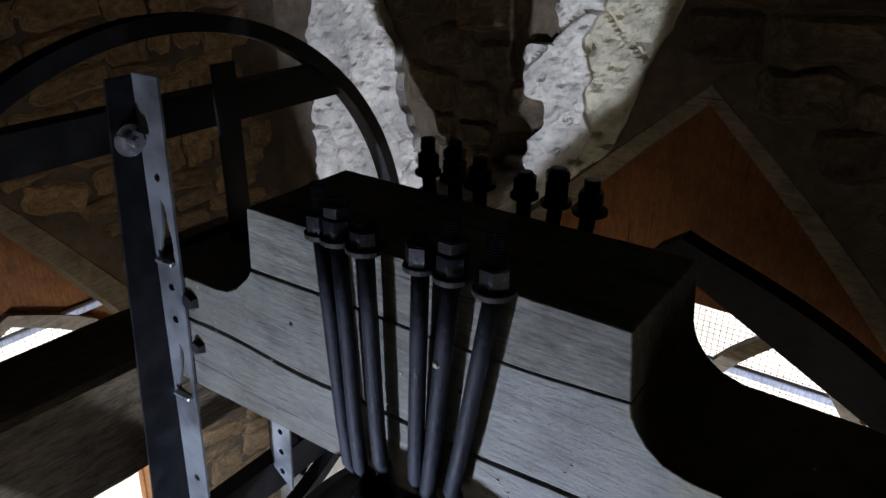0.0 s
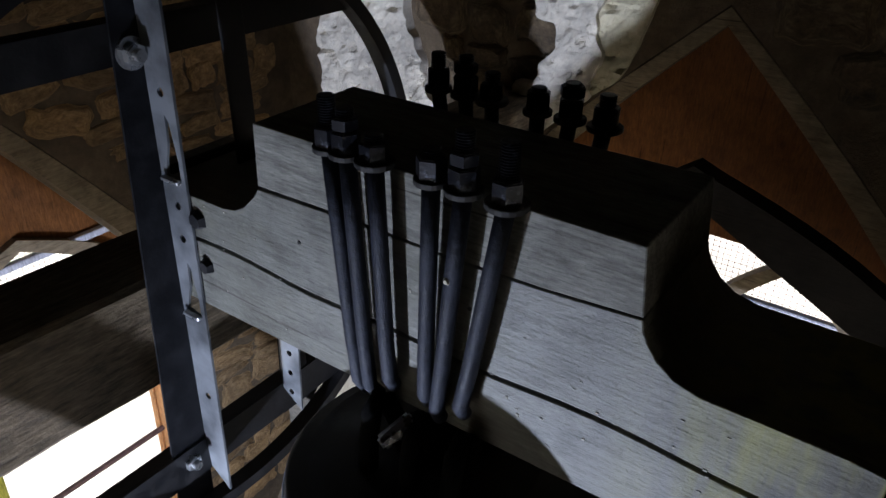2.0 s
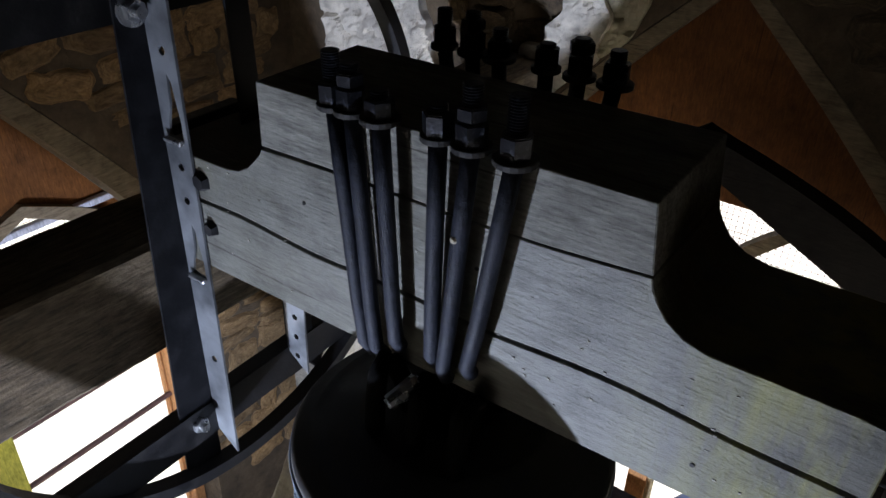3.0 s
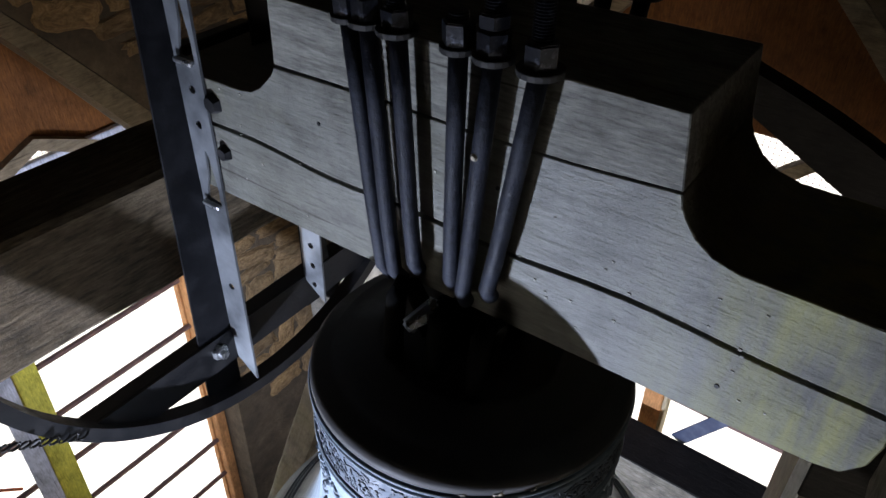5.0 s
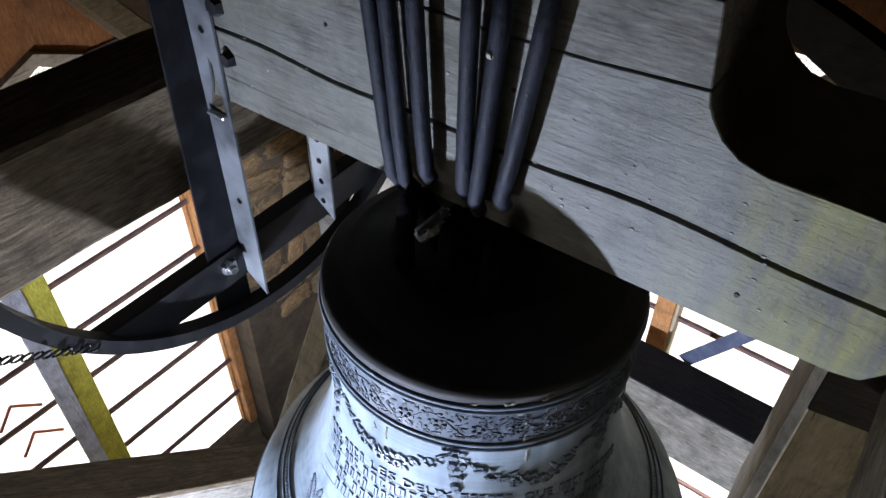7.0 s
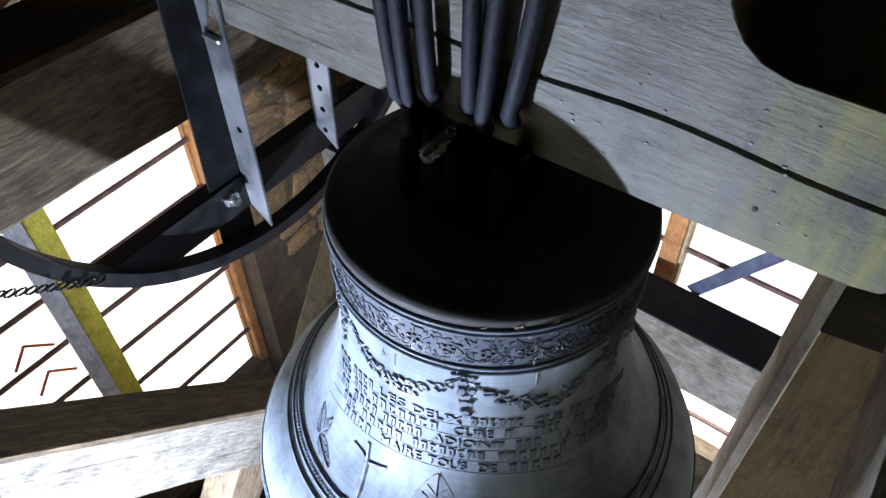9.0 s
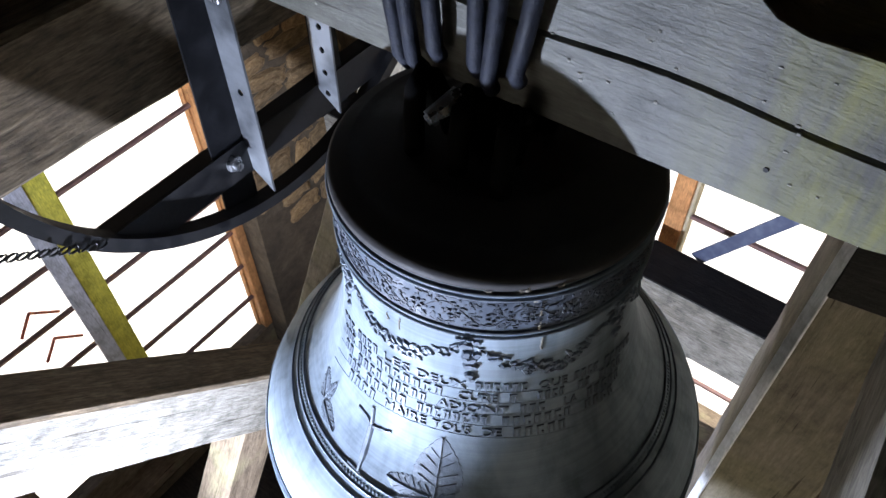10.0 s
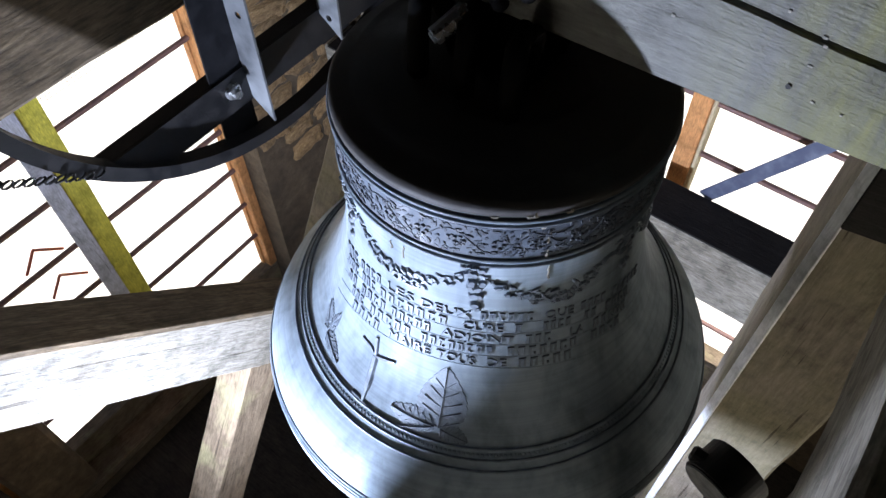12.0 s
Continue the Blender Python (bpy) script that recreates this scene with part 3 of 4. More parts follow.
# swags hung between bunches of grapes
for a0 in (-176, -119.5, -62.5, -5.5, 51.5):
    sw = bmesh.new()
    for k in range(26):
        u = k / 25
        az = a0 + 57 * u
        z = 0.964 - 0.34 * u * (1 - u)
        fat = 0.3 + 1.2 * math.sin(math.pi * u)
        for j in range(1 + int(2.6 * fat)):
            blob(sw, az + rng.uniform(-1.6, 1.6), z + rng.uniform(-0.012, 0.012) * fat, rng.uniform(0.012, 0.024), rng.uniform(0.007, 0.012), rng.uniform(-70, 70), rng.uniform(0.0025, 0.0052))
    for q in (0.36, 0.5, 0.64):
        for k in range(9):
            blob(sw, a0 + 57 * q + 1.5 * math.cos(k * 0.7), 0.964 - 0.34 * q * (1 - q) - 0.006 + 0.008 * math.sin(k * 0.7), 0.008, 0.008, 0, 0.0048, "berry")
    part("garland", sw, BRONZE_DARK, bell, "cast garland of leaves and fruit")
    bu = bmesh.new()
    for row in range(7):
        for k in range(4 if row < 4 else 7 - row):
            w = 5.2 - row * 0.5
            blob(bu, a0 + rng.uniform(-w, w) * 0.8, 0.962 - row * 0.018 + rng.uniform(-0.006, 0.006), 0.017, 0.014, rng.uniform(0, 180), 0.0058, "leaf" if row < 3 else "berry")
    tagged(part("grape_bunch", bu, BRONZE_DARK, bell), kind="stuff")

# raised lettering; names of people stay plain bars

def word(text, size):
    """The outline of a word in the built-in font as flat mesh data, with its width."""
    cu = bpy.data.curves.new("word", "FONT")
    cu.body, cu.size, cu.extrude, cu.resolution_u = text, size, 0.5, 2
    ob = new("word", cu)
    bpy.context.view_layer.update()
    me = bpy.data.meshes.new_from_object(ob.evaluated_get(bpy.context.evaluated_depsgraph_get()))
    bpy.data.objects.remove(ob)
    return me


ROW_Z = [0.832, 0.804, 0.775, 0.748, 0.721]
LINES = [[(-124, -113, "|||"), (-111, -98, "||||"), (-96, -84, "LES"), (-81.5, -63, "DEUX"), (-60, -41, "||||||"), (-38, -27, "QUE"), (-24, -12, "||||"), (-9, 10, "||||||")],
         [(-122, -112, "|||"), (-110, -101, "|||"), (-99, -70, "|||||||"), (-66, -52, "CURE"), (-48, -44, "|"), (-38, -27, "||||"), (-22, -16, "||"), (-12, 2, "||||")],
         [(-119, -112, "||"), (-109, -95, "||||"), (-93, -76, "|||||"), (-73, -48, "ADJOINT"), (-44, -34, "|||"), (-28, -22, "LA"), (-18, 0, "|||||")],
         [(-115, -106, "|||"), (-103, -83, "|||||"), (-80, -54, "||||||||"), (-50, -24, "|||||||"), (-19, -4, "||||")],
         [(-112, -96, "||||"), (-93, -76, "MAIRE"), (-74, -60.5, "TOUS"), (-57, -50, "DE"), (-46, -26, "|||||")]]


def sag(az):
    return -1.2e-5 * (az + 62) ** 2


for z, line in zip(ROW_Z, LINES):
    # the fine ruled line under each row
    rb = bmesh.new()
    strip(rb, [(az, z - 0.0045 + sag(az)) for az in range(-124, 8, 3)], 0.0016, 0.0008)
    part("ruled_line", rb, BRONZE, bell)
    for a0, a1, text in line:
        lb = bmesh.new()
        if text[0] == "|":
            step = (a1 - a0) / len(text)
            rr = skin(a0, z).to_2d().length
            w = radians(step) * rr
            for k in range(len(text)):
                x = a0 + k * step
                for u0, u1, v0, v1 in ((0, 0.0036, 0, 0.019), (0.0036, w * 0.62, 0.0155, 0.019), (w * 0.62 - 0.0034, w * 0.62, 0, 0.0155)):
                    if k % 3 == 2 and u0 > 0.004:
                        v0, v1 = 0.0, 0.004
                    q = [(u0, v0), (u1, v0), (u1, v1), (u0, v1)]
                    lo, hi = ([lb.verts.new(skin(x + math.degrees(u / rr), z + v + sag(x), h)) for u, v in q] for h in (0.0001, 0.0026))
                    lb.faces.new(hi)
                    for i in range(4):
                        lb.faces.new((lo[i], lo[(i + 1) % 4], hi[(i + 1) % 4], hi[i]))
            part("worn_letters", lb, BRONZE_DARK, bell)
        else:
            me = word(text, 0.0265)
            lb.from_mesh(me)
            wide = max(v.co.x for v in lb.verts)
            for v in lb.verts:
                az = a0 + (a1 - a0) * v.co.x / wide
                v.co = skin(az, z + v.co.y + sag(az), 0.0026 if v.co.z > 0 else 0.0001)
            part("lettering", lb, BRONZE_DARK, bell)
# plain cross, leaf sprays and the small row of ornament above the mouldings
bm = bmesh.new()
strip(bm, [(-96.4, 0.690), (-95.4, 0.655), (-94.4, 0.615), (-93.4, 0.572)], 0.009, 0.0034)
strip(bm, [(-102.6, 0.664), (-98, 0.661), (-95.2, 0.652), (-91, 0.659), (-87.6, 0.666)], 0.008, 0.0034)
strip(bm, [(-97.6, 0.572), (-93.4, 0.570), (-89.6, 0.568)], 0.008, 0.0034)
strip(bm, [(-95.3, 0.652), (-94.6, 0.62), (-93.9, 0.59)], 0.015, 0.0044)
part("cross", bm, BRONZE_DARK, bell, "plain raised cross")


def leaf(bm, a0, z0, a1, z1, wide):
    """A veined leaf with a toothed rim, from its stalk to its tip."""
    rr = skin(a0, z0).to_2d().length
    dx, dz = radians(a1 - a0) * rr, z1 - z0
    ln, tn = math.hypot(dx, dz), math.atan2(dz, dx)
    mids, rims = [], ([], [])
    for k in range(21):
        u = k / 20
        half = wide * ln * math.sin(math.pi * min(1, u * 0.93 + 0.05)) ** 0.75 * (1 - 0.35 * u) + 0.0035 * (k % 2)
        for v, rim in ((0.0, mids), (half, rims[0]), (-half, rims[1])):
            back = 0.25 * abs(v)
            x, y = (u * ln - back) * math.cos(tn) - v * math.sin(tn), (u * ln - back) * math.sin(tn) + v * math.cos(tn)
            rim.append((a0 + math.degrees(x / rr), z0 + y))
    mv = [bm.verts.new(skin(*p, 0.0018)) for p in mids]
    for rim in rims:
        rv = [bm.verts.new(skin(*p, 0.0008)) for p in rim]
        ev = [bm.verts.new(skin(*p, 0.0)) for p in rim]
        for i in range(20):
            bm.faces.new((mv[i], mv[i + 1], rv[i + 1], rv[i]))
            bm.faces.new((rv[i], rv[i + 1], ev[i + 1], ev[i]))
        for i in range(5, 20, 3):
            p, q = mids[i - 5], rim[i]
            strip(bm, [p, (p[0] * 0.2 + q[0] * 0.8, p[1] * 0.2 + q[1] * 0.8)], 0.0014, 0.0022)
    strip(bm, mids, 0.0026, 0.0034)


for blades in (((-69.3, 0.590, -69.3, 0.702, 0.50), (-70.5, 0.590, -84.5, 0.594, 0.24), (-68.5, 0.588, -60.5, 0.576, 0.34), (-71, 0.588, -80.0, 0.571, 0.16)),
               ((-117.8, 0.602, -124.0, 0.642, 0.26), (-117.5, 0.602, -116.0, 0.648, 0.24), (-117.0, 0.600, -107.0, 0.584, 0.20))):
    bm = bmesh.new()
    for blade in blades:
        leaf(bm, *blade)
    part("leaf_spray", bm, BRONZE_DARK, bell)
bm = bmesh.new()
for i in range(170):
    blob(bm, -180 + i * 1.25, 0.559, 0.007, 0.008, rng.uniform(-40, 40), 0.0026)
tagged(part("ornament_band", bm, BRONZE, bell), kind="stuff")
# crown of canons, near black: the shade over it is in the colour
part("crown_block", cyl((0, 0, 1.14), (0, 0, 1.242), 0.055, 0.05, n=20, bevel=0.006), CANON, bell)


def tube(pts, radius, n=10, bm=None, closed=False):
    out = bm or bmesh.new()
    pts = [Vector(p) for p in pts]
    rings = []
    for i, p in enumerate(pts):
        d = (pts[(i + 1) % len(pts)] if closed or i + 1 < len(pts) else p) - (pts[i - 1] if closed or i else p)
        d.normalize()
        u = d.cross(Vector((0.2, 0.95, 0.1)) if abs(d.y) < 0.8 else Vector((1, 0, 0))).normalized()
        v = d.cross(u)
        rings.append([out.verts.new(p + u * radius * math.cos(2 * math.pi * k / n) + v * radius * math.sin(2 * math.pi * k / n)) for k in range(n)])
    for p, q in (list(zip(rings, rings[1:])) + ([(rings[-1], rings[0])] if closed else [])):
        for k in range(n):
            out.faces.new((p[k], p[(k + 1) % n], q[(k + 1) % n], q[k]))
    if not closed:
        out.faces.new(rings[0][::-1])
        out.faces.new(rings[-1])
    return out


for x in (-0.075, 0.005, 0.08):
    for s in (-1, 1):
        pts = [(x * 0.7, s * 0.045, 1.145), (x * 0.85, s * 0.052, 1.20), (x, s * 0.066, 1.245), (x, s * 0.085, 1.262), (x, s * 0.102, 1.248), (x, s * 0.110, 1.20), (x, s * 0.112, 1.138)]
        part("canon", tube(pts, 0.016, 12), CANON, bell, smooth=True)
# pale droppings that ran over the shoulder
bm = bmesh.new()
for az, z1, z2, w in ((-36, 1.085, 1.079, 0.012), (-47, 1.086, 1.079, 0.017), (-43, 1.059, 1.055, 0.010), (-41, 1.045, 0.985, 0.005), (-58, 1.085, 1.081, 0.012), (-39, 0.962, 0.93, 0.004), (-88, 0.955, 0.925, 0.004), (-93, 0.95, 0.93, 0.003)):
    strip(bm, [(az + rng.uniform(-0.5, 0.5), z1 + (z2 - z1) * k / 4) for k in range(5)], w, 0.0016)
tagged(part("dropping", bm, PALEDIRT, bell, "pale streaks of bird droppings"), kind="stuff")
part("canon_lug", cyl((-0.030, -0.136, 1.232), (-0.008, -0.085, 1.258), 0.0125, 0.015, n=8, bevel=0.004), STEEL, bell, "bright worn end of a canon bolt")

# ---- headstock: three planks bolted on one another ----
headstock = thing("headstock", "grey weathered oak headstock of three bolted planks", "headstock", at=(0, 1.01, 0))


def wavy(x):
    return 0.004 * math.sin(7 * x + 0.5) + 0.003 * math.sin(19 * x) - (0.006 * max(0.0, x - 0.18) / 0.2 if x > 0.18 else 0)


def plank(outline, name, deep, y0=0.0):
    bm = extruded(outline, deep)
    bmesh.ops.bevel(bm, geom=[e for e in bm.edges if len(e.link_faces) == 2 and e.calc_face_angle(0) > 0.35], offset=0.0016, segments=1, affect="EDGES")
    ob = part(name, bm, OAK_TOP if name == "upper_plank" else OAK, headstock)
    ob.location.y = y0
    return ob


seam = [(-0.86 + i * 0.045, 1.366 + wavy(-0.86 + i * 0.045)) for i in range(29)]
low = [(-0.86, 1.221), (-0.70, 1.224), (-0.36, 1.230), (-0.1, 1.237), (0.127, 1.243), (0.26, 1.247), (0.345, 1.251), (0.374, 1.258), (0.394, 1.285), (0.40, 1.32)] + [(x, z - 0.003) for x, z in seam[::-1] if z - 0.003 > 1.30]
plank(low, "lower_plank", 0.23)
mid = [(x, z + 0.003) for x, z in seam] + [(0.402, 1.462), (0.36, 1.467), (0.27, 1.468), (0.21, 1.468), (0.178, 1.476), (0.155, 1.492), (0.140, 1.512), (0.133, 1.526), (0.130, 1.540)]
mid += [(0.0, 1.530), (-0.14, 1.525), (-0.30, 1.526), (-0.505, 1.519), (-0.512, 1.507), (-0.525, 1.494), (-0.545, 1.475), (-0.57, 1.462), (-0.60, 1.457), (-0.86, 1.453)]
plank(mid, "middle_plank", 0.23)
plank([(0.1298, 1.5408), (0.12, 1.631), (-0.19, 1.629), (-0.50, 1.629), (-0.5055, 1.523), (-0.30, 1.528), (-0.14, 1.5260), (0.0, 1.5308)], "upper_plank", 0.226, 0.002)
for x, z, r in ((-0.672, 1.412, 0.020), (-0.668, 1.318, 0.017)):
    part("coach_bolt", cyl((x, 0.0, z), (x, -0.012, z), r, r * 0.7, n=6), IRON, headstock)
for x, z in ((0.222, 1.302), (-0.42, 1.452), (-0.10, 1.46)):
    part("nail", cyl((x, 0.002, z), (x, -0.0015, z), 0.0032, n=8), IRON, headstock)
bm = bmesh.new()
for _ in range(34):
    x, z = rng.uniform(-0.66, 0.34), rng.uniform(1.26, 1.45)
    box(x, x + rng.uniform(0.002, 0.005), -0.0012, 0.001, z, z + rng.uniform(0.001, 0.004), 0, bm)
tagged(part("fleck", bm, PALEDIRT, headstock, "small pale flecks of dirt"), kind="stuff")
for s in (-0.86, 0.40):
    part("pivot", cyl((s, 0.115, 1.33), (s + (0.12 if s > 0 else -0.05), 0.115, 1.33), 0.03, n=20), IRON, headstock)

# ---- hanger rods ----
front_rods = [(-0.307, 1.726, -0.283, 1.247), (-0.276, 1.716, -0.260, 1.246), (-0.229, 1.689, -0.220, 1.281), (-0.140, 1.693, -0.154, 1.284), (-0.093, 1.728, -0.133, 1.264), (-0.034, 1.728, -0.092, 1.294)]
rear_rods = [(x, z, xb, zb) for (x, z), (_, _, xb, zb) in zip(((-0.342, 1.712), (-0.289, 1.713), (-0.240, 1.698), (-0.159, 1.689), (-0.105, 1.708), (-0.050, 1.701)), front_rods)]
for row_y, s, rods in ((0.976, 1, front_rods), (1.268, -1, rear_rods)):
    for i, (x, zt, xb, zb) in enumerate(rods):
        r = thing("hanger_rod", "blue-grey steel hanger rod with nut and lock nut", "rod", group="hanger rods", at=(x, row_y, 1.650))
        dx, dz = xb - x, zb - 1.650
        pts = [(0, 0, 0), (dx * 0.3, 0.001 * s, dz * 0.3), (dx * 0.75, 0.003 * s, dz * 0.75), (dx, 0.006 * s, dz * 0.95), (dx + (0.010 if i < 2 else 0.0), 0.016 * s, dz)]
        part("shaft", tube(pts, 0.0118, 14), ROD, r, smooth=True)
        if i == 4 and s == 1:
            spot = cyl((dx * 0.33 - 0.002, -0.0105, dz * 0.33), (dx * 0.33 - 0.002, -0.0135, dz * 0.33), 0.0052, 0.003, n=9)
            part("worn_spot", spot, PALEDIRT, r, "pale chipped spot on the shaft")
        th = bmesh.new()
        z = 0.0
        while z < zt - 1.655:
            cyl((0, 0, z), (0, 0, z + 0.0017), 0.0105, 0.0125, 14, th)
            cyl((0, 0, z + 0.0017), (0, 0, z + 0.0034), 0.0125, 0.0105, 14, th)
            z += 0.0034
        part("thread", th, NUT, r)
        part("washer", cyl((0, 0, -0.005), (0, 0, 0.003), 0.0225 + 0.002 * (i % 3), n=20, bevel=0.001), CROWN, r)
        turn = rng.uniform(0, 60)
        nt = cyl((0, 0, 0.003), (0, 0, 0.031 if i not in (2,) else 0.027), 0.0195, n=6, bevel=0.002)
        bmesh.ops.rotate(nt, cent=(0, 0, 0), matrix=Matrix.Rotation(radians(turn), 3, "Z"), verts=nt.verts)
        part("nut", nt, NUT, r)
        if i in (1, 4):
            ln = cyl((0, 0, 0.033), (0, 0, 0.05), 0.0188, n=6, bevel=0.002)
            bmesh.ops.rotate(ln, cent=(0, 0, 0), matrix=Matrix.Rotation(radians(turn + 12), 3, "Z"), verts=ln.verts)
            part("lock_nut", ln, NUT, r)

# ---- the bell wheel ----
wheel = thing("bell_wheel", "black iron bell wheel clamped to the headstock end", "wheel", at=(-0.775, 1.10, 1.252))
part("rim", sweep_ring(0, 0, 0, 0.612, [(-0.02, -0.012), (0.02, -0.012), (0.02, 0.018), (0.015, 0.018), (0.015, -0.004), (-0.015, -0.004), (-0.015, 0.018), (-0.02, 0.018)], 128), IRON, wheel)
for z, h in ((0.455, 0.034), (-0.462, 0.045)):
    lo, hi = (math.sqrt(max(0.0, 0.628 ** 2 - q * q)) for q in (z - h, z + h))
    sp = extruded([(-lo, z - h), (lo, z - h), (hi, z + h), (-hi, z + h)], 0.006)
    bmesh.ops.rotate(sp, cent=(0, 0, 0), matrix=Matrix.Rotation(radians(90), 3, "Z"), verts=sp.verts)
    spoke = part("spoke", sp, IRON, wheel)
    part("spoke_flange", box(-0.045, -0.007, -hi + 0.02, hi - 0.02, z + h - 0.006, z + h, 0.001), IRON, spoke)
part("spoke", box(-0.003, 0.003, -0.12, 0.16, 0.208, 0.226, 0.001), IRON, wheel)


def angle_bar(name, y, side, z0, z1, holes, slots, parent, label):
    """A steel angle: one leg across the wheel, one leg flat on the headstock, leaning a little."""
    lean = Matrix.Identity(4)
    lean[0][2] = 0.050
    leg = [(0.0, z0 + 0.05), (0.066, z0), (0.066, z1), (0.0, z1)]
    cut = [circle(hx, hz, 0.0082, 12) for hx, hz in holes]
    cut += [[(sx - 0.016, sz), (sx + 0.020, sz - 0.006), (sx + 0.021, sz + 0.03), (sx + 0.010, sz + 0.10), (sx + 0.001, sz + 0.112), (sx - 0.002, sz + 0.06), (sx - 0.012, sz + 0.024)] for sx, sz in slots]
    bm = extruded(leg, 0.005, cut)
    bmesh.ops.transform(bm, matrix=lean @ Matrix.Translation((0.016, y, 0)), verts=bm.verts)
    bar = part(name, bm, GALV, parent, label)
    # the leg against the wheel widens towards its foot
    flat = extruded([(0.0, z0 - 0.045), (side * 0.092, z0 - 0.045), (side * 0.046, z1 - 0.004), (0.0, z1 - 0.004)], 0.005)
    bmesh.ops.rotate(flat, cent=(0, 0, 0), matrix=Matrix.Rotation(radians(90), 3, "Z"), verts=flat.verts)
    bmesh.ops.translate(flat, vec=(0.017, y, 0), verts=flat.verts)
    bm = flat
    bmesh.ops.transform(bm, matrix=lean, verts=bm.verts)
    # Same steel made near black: this leg's shaded side put into colour.
    part("wheel_leg", bm, SHADED_STEEL, bar)
    for sx, sz in slots:
        bm = box(sx - 0.022, sx + 0.024, y - 0.012, y - 0.001, sz - 0.010, sz - 0.001, 0.002)
        bmesh.ops.transform(bm, matrix=lean @ Matrix.Translation((0.016, 0, 0)), verts=bm.verts)
        part("torn_lip", bm, STEEL, bar)
    return bar


front = angle_bar("angle_bar", -0.098, -1, -0.545, 0.555, [(0.034, 0.385), (0.034, 0.176), (0.034, 0.108), (0.036, -0.275)], [(0.034, 0.235), (0.034, -0.055)], wheel, "galvanised steel angle with holes and torn slots")
back = angle_bar("angle_bar", 0.132, 1, -0.475, 0.19, [(0.034, -0.25), (0.034, -0.31), (0.034, -0.37), (0.034, -0.43)], [], wheel, "punched galvanised steel angle")
# Upright above the back angle; the headstock's shade is put in as black.
part("shaded_bar", box(0.045, 0.051, 0.052, 0.104, 0.195, 0.545, 0.001), IRON, wheel, "upright bar black with put-in shade")
for z in (0.448, -0.452):
    y = -0.130 + 0.028 * z
    x = 0.017 + 0.050 * z
    nb = part("bolt", cyl((x, y, z), (x + 0.018, y, z), 0.019, n=6, bevel=0.002), STEEL, wheel, "bright zinc bolt and washer")
    part("washer", cyl((x, y, z), (x + 0.004, y, z), 0.027, n=20), STEEL, nb)
    part("shank", cyl((x + 0.018, y, z), (x + 0.03, y, z), 0.010, n=12), STEEL, nb)
for i in range(26):
    lk = tube([(0.0058 * math.cos(a), 0.0105 * math.sin(a), 0) for a in [2 * math.pi * k / 10 for k in range(10)]], 0.0025, 6, closed=True)
    bmesh.ops.rotate(lk, cent=(0, 0, 0), matrix=Matrix.Rotation(radians(90 * (i % 2)), 3, "Y"), verts=lk.verts)
    ch = part("chain_link", lk, CROWN, wheel)
    ch.location = (0.02, -0.47 - i * 0.0148, -0.40 + 0.0109 * i)

# ---- striking hammer beside the lip ----
hammer = thing("striking_hammer", "black iron striking hammer beside the bell lip", "hammer", at=(0.018, 0.0, 0.010))
part("hammer_head", cyl((0.432, 1.090, 0.302), (0.409, 1.011, 0.287), 0.074, n=40, bevel=0.004), IRON, hammer, smooth=False)
part("hammer_face", cyl((0.4092, 1.0118, 0.2872), (0.4082, 1.0083, 0.2865), 0.069, n=40), HAMMERFACE, hammer, "dull grey striking face")
part("hammer_arm", tube([(0.435, 1.085, 0.27), (0.435, 1.10, 0.15), (0.44, 1.12, -0.2)], 0.016), IRON, hammer)
part("hammer_pad", box(0.335, 0.375, 1.03, 1.06, 0.31, 0.345, 0.006), IRON, hammer)

# ---- rubble stones and plaster, last ----
def stone_mesh(k, material):
    bm = bmesh.new()
    nx, nz = 6, 5
    g = [[None] * (nz + 1) for _ in range(nx + 1)]
    r = random.Random(k)
    cut = [r.uniform(0.02, 0.16) for _ in range(4)]
    for i in range(nx + 1):
        for j in range(nz + 1):
            u, v = i / nx - 0.5, j / nz - 0.5
            e = min(0.5 - abs(u), 0.5 - abs(v))
            cu = cut[(1 if u > 0 else 0) + (2 if v > 0 else 0)] * max(0, abs(u) + abs(v) - 0.6) * 1.6
            w = noise.noise(Vector((u * 3 + k * 5, v * 3, k)))
            d = -(0.25 + 0.5 * min(1, e * 5) + 0.5 * w) if e > 0.01 else 0.3
            g[i][j] = bm.verts.new((u * (1 - cu) + 0.13 * noise.noise(Vector((v * 3, k, 3))), d + 0.35 * noise.noise(Vector((u * 7, v * 7, k))), v * (1 - cu) + 0.14 * noise.noise(Vector((u * 4, k, 9)))))
    for i in range(nx):
        for j in range(nz):
            bm.faces.new((g[i][j], g[i + 1][j], g[i + 1][j + 1], g[i][j + 1]))
    me = to_mesh("stone", bm, material)
    return me


STONES = [stone_mesh(k, STONE) for k in range(14)]
OCHRES = [stone_mesh(k + 20, OCHRE) for k in range(14)]


def inside(a, x, z, pad):
    c, half, spring, apex = a
    if z < spring:
        return abs(x - c) < half + pad
    return abs(x - c) < (half + pad) * (1 - (z - spring) / (apex + pad - spring)) * 1.08 + pad * 0.4


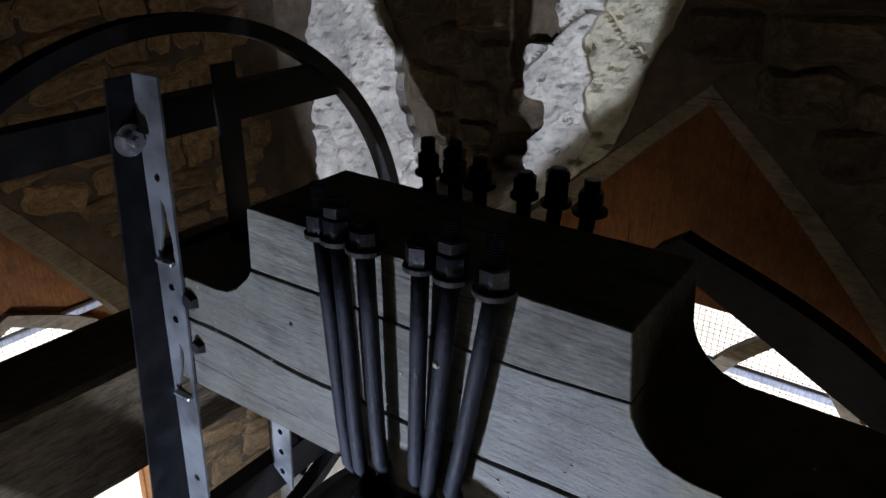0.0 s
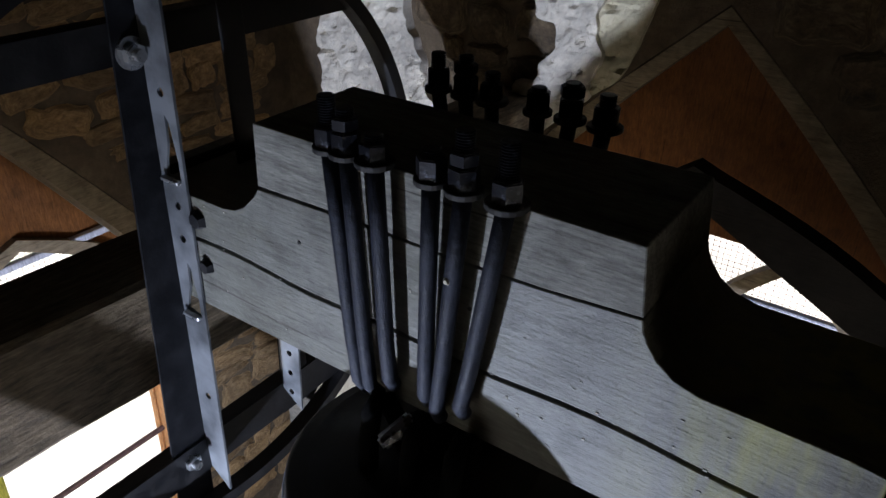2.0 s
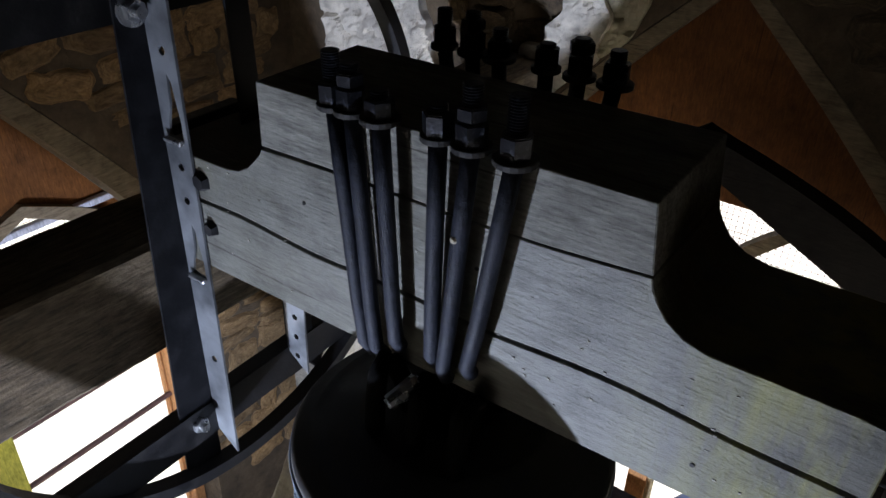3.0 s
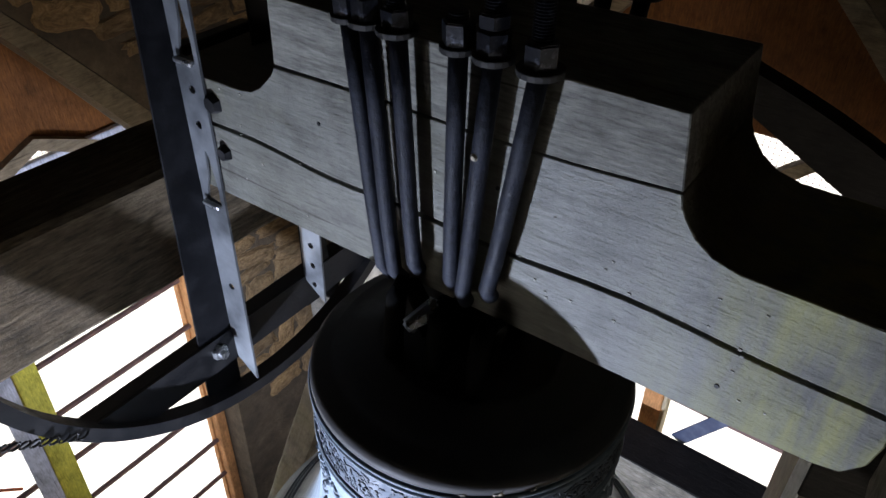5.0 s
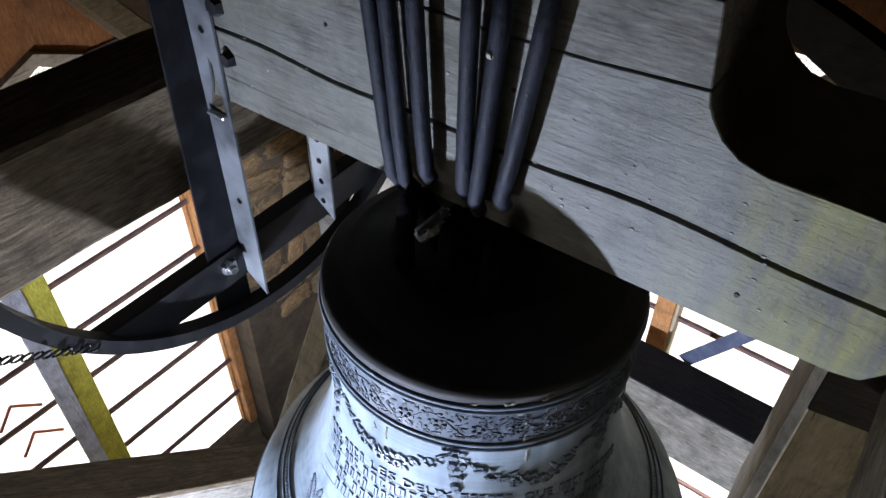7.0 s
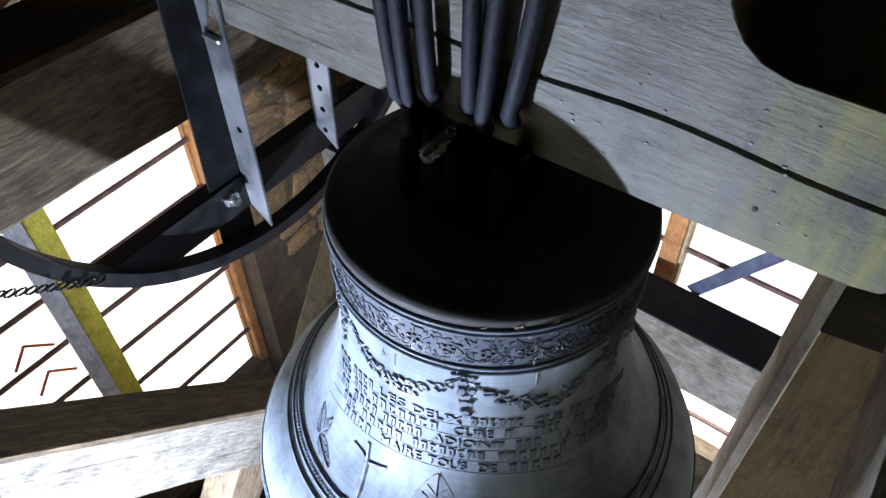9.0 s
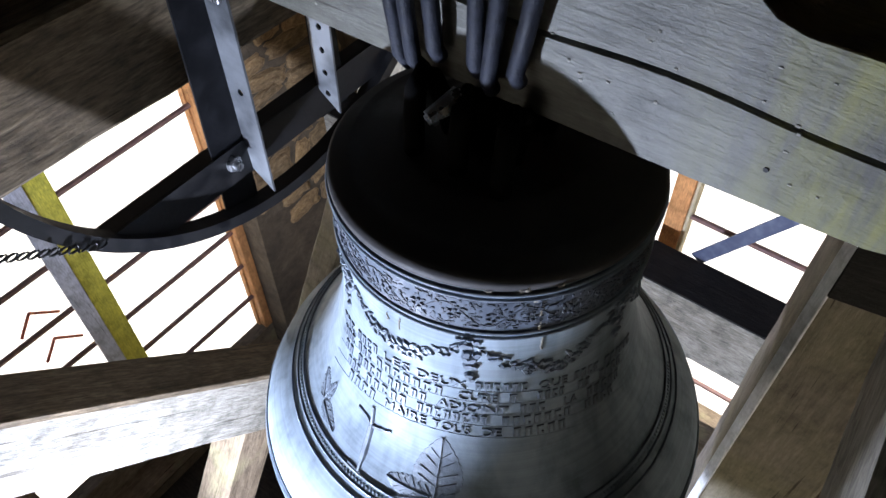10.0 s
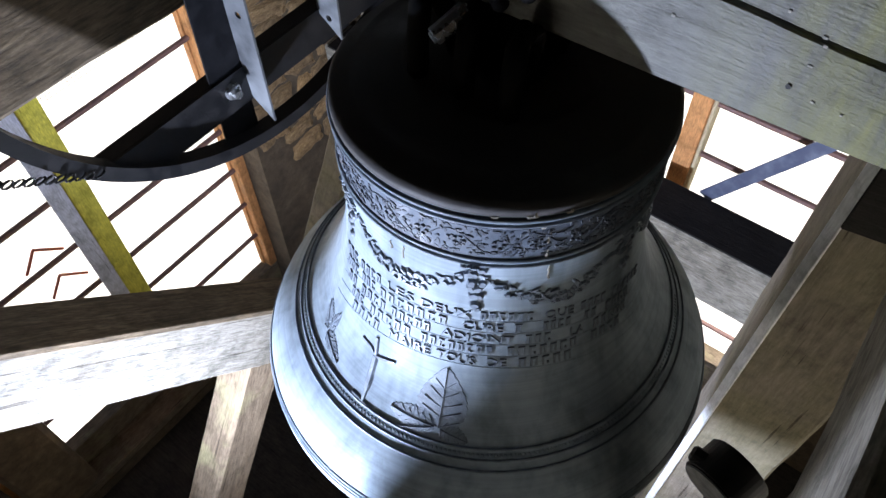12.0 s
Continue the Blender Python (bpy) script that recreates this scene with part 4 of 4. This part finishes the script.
def rubble(wall, x0, x1, z0, z1, a, skip=None, seed=1, proud=1.0, shapes=STONES):
    r = random.Random(seed)
    z = z0
    while z < z1:
        h = r.uniform(0.07, 0.19)
        x = x0 - r.uniform(0, 0.1)
        while x < x1:
            w = r.uniform(0.11, 0.34)
            cx, cz = x + w / 2, z + h / 2
            blocked = any(inside(a, px, pz, 0.01) for px in (x + 0.02, cx, x + w - 0.02) for pz in (z + 0.01, cz, z + h - 0.01))
            if not blocked and x > x0 - 0.001 and x + w < x1 and not (skip and skip(cx, cz)):
                ob = new("stone", r.choice(shapes))
                ob.parent = wall
                ob.location = (cx, 0.0, cz + r.uniform(-0.022, 0.022))
                ob.scale = (w * r.uniform(1.0, 1.12) * r.choice((-1, 1)), r.uniform(0.016, 0.036) * proud, h * r.uniform(0.98, 1.22))
                ob.rotation_euler = (0, radians(r.uniform(-14, 14)), 0)
            x += w
        z += h


def lit_plaster(x, z):
    """Where the back wall is lit, put in as pale plaster."""
    k = 0.05 * noise.noise(Vector((x * 6, z * 6, 2))) + 0.025 * noise.noise(Vector((x * 19, z * 19, 5)))
    left = -1.94 + k < x < -1.39 - 0.31 * (z - 1.2) + k
    edge_x = -0.96 if z < 1.22 else -0.84 if z < 1.45 else -0.90 if z < 1.64 else -0.80
    right = edge_x + k < x < -0.55 + 0.36 * (z - 1.38) + 0.4 * k
    return z > 0.55 and (left or right) and z < 2.6


def plaster(thin):
    """The thick coat of the lit patches, or the thin coat where light fades."""
    bm = bmesh.new()
    s = 0.0125
    vs = {}

    def at(i, j):
        if (i, j) not in vs:
            x, z = -2.2 + i * s, 0.5 + j * s
            d = 0.05 + 0.016 * noise.noise(Vector((x * 5, z * 5, 1))) + 0.014 * noise.noise(Vector((x * 17, z * 17, 4))) + 0.008 * noise.noise(Vector((x * 45, z * 45, 8)))
            crack = abs(noise.noise(Vector((x * 3.1, z * 1.7, 11))))
            d -= 0.030 * max(0, 1 - crack / 0.035)
            pit = noise.noise(Vector((x * 26, z * 26, 14)))
            d -= 0.025 * max(0, pit - 0.28) * 2.5
            if thin:
                d -= 0.024
            vs[(i, j)] = bm.verts.new((x, -d, z))
        return vs[(i, j)]
    for i in range(152):
        for j in range(168):
            x, z = -2.2 + (i + 0.5) * s, 0.5 + (j + 0.5) * s
            if lit_plaster(x, z) and not inside(A_BACK, x, z, 0.0) and thin == (x > -0.665 + 0.07 * noise.noise(Vector((3, z * 7, 6))) + 0.03 * noise.noise(Vector((3, z * 25, 6)))):
                bm.faces.new((at(i, j), at(i + 1, j), at(i + 1, j + 1), at(i, j + 1)))
    rim = [e for e in bm.edges if len(e.link_faces) == 1]
    near = {}
    for e in rim:
        near.setdefault(e.verts[0], []).append(e.verts[1])
        near.setdefault(e.verts[1], []).append(e.verts[0])
    for _ in range(5):
        soft = {v: sum((q.co for q in k), Vector()) / len(k) for v, k in near.items()}
        for v, co in soft.items():
            v.co.x, v.co.z = (v.co.x + co.x) / 2, (v.co.z + co.z) / 2
    geo = bmesh.ops.extrude_edge_only(bm, edges=rim)
    for v in geo["geom"]:
        if isinstance(v, bmesh.types.BMVert):
            v.co.y = 0.0
    return bm


# Pool of lamplight on the wall, put into pale and duller plaster.
part("plaster", plaster(False), MORTAR, wall_back, "pale flaking plaster cut to the lit patches")
part("old_plaster", plaster(True), DIM_MORTAR, wall_back, "greenish duller plaster where the light fades")
rubble(wall_back, -2.16, 1.05, -0.6, 2.55, A_BACK, lambda x, z: lit_plaster(x, z), 3)
rubble(wall_left, 0.2, 2.62, -1.3, 2.4, A_LEFT, None, 5, 0.75, OCHRES)
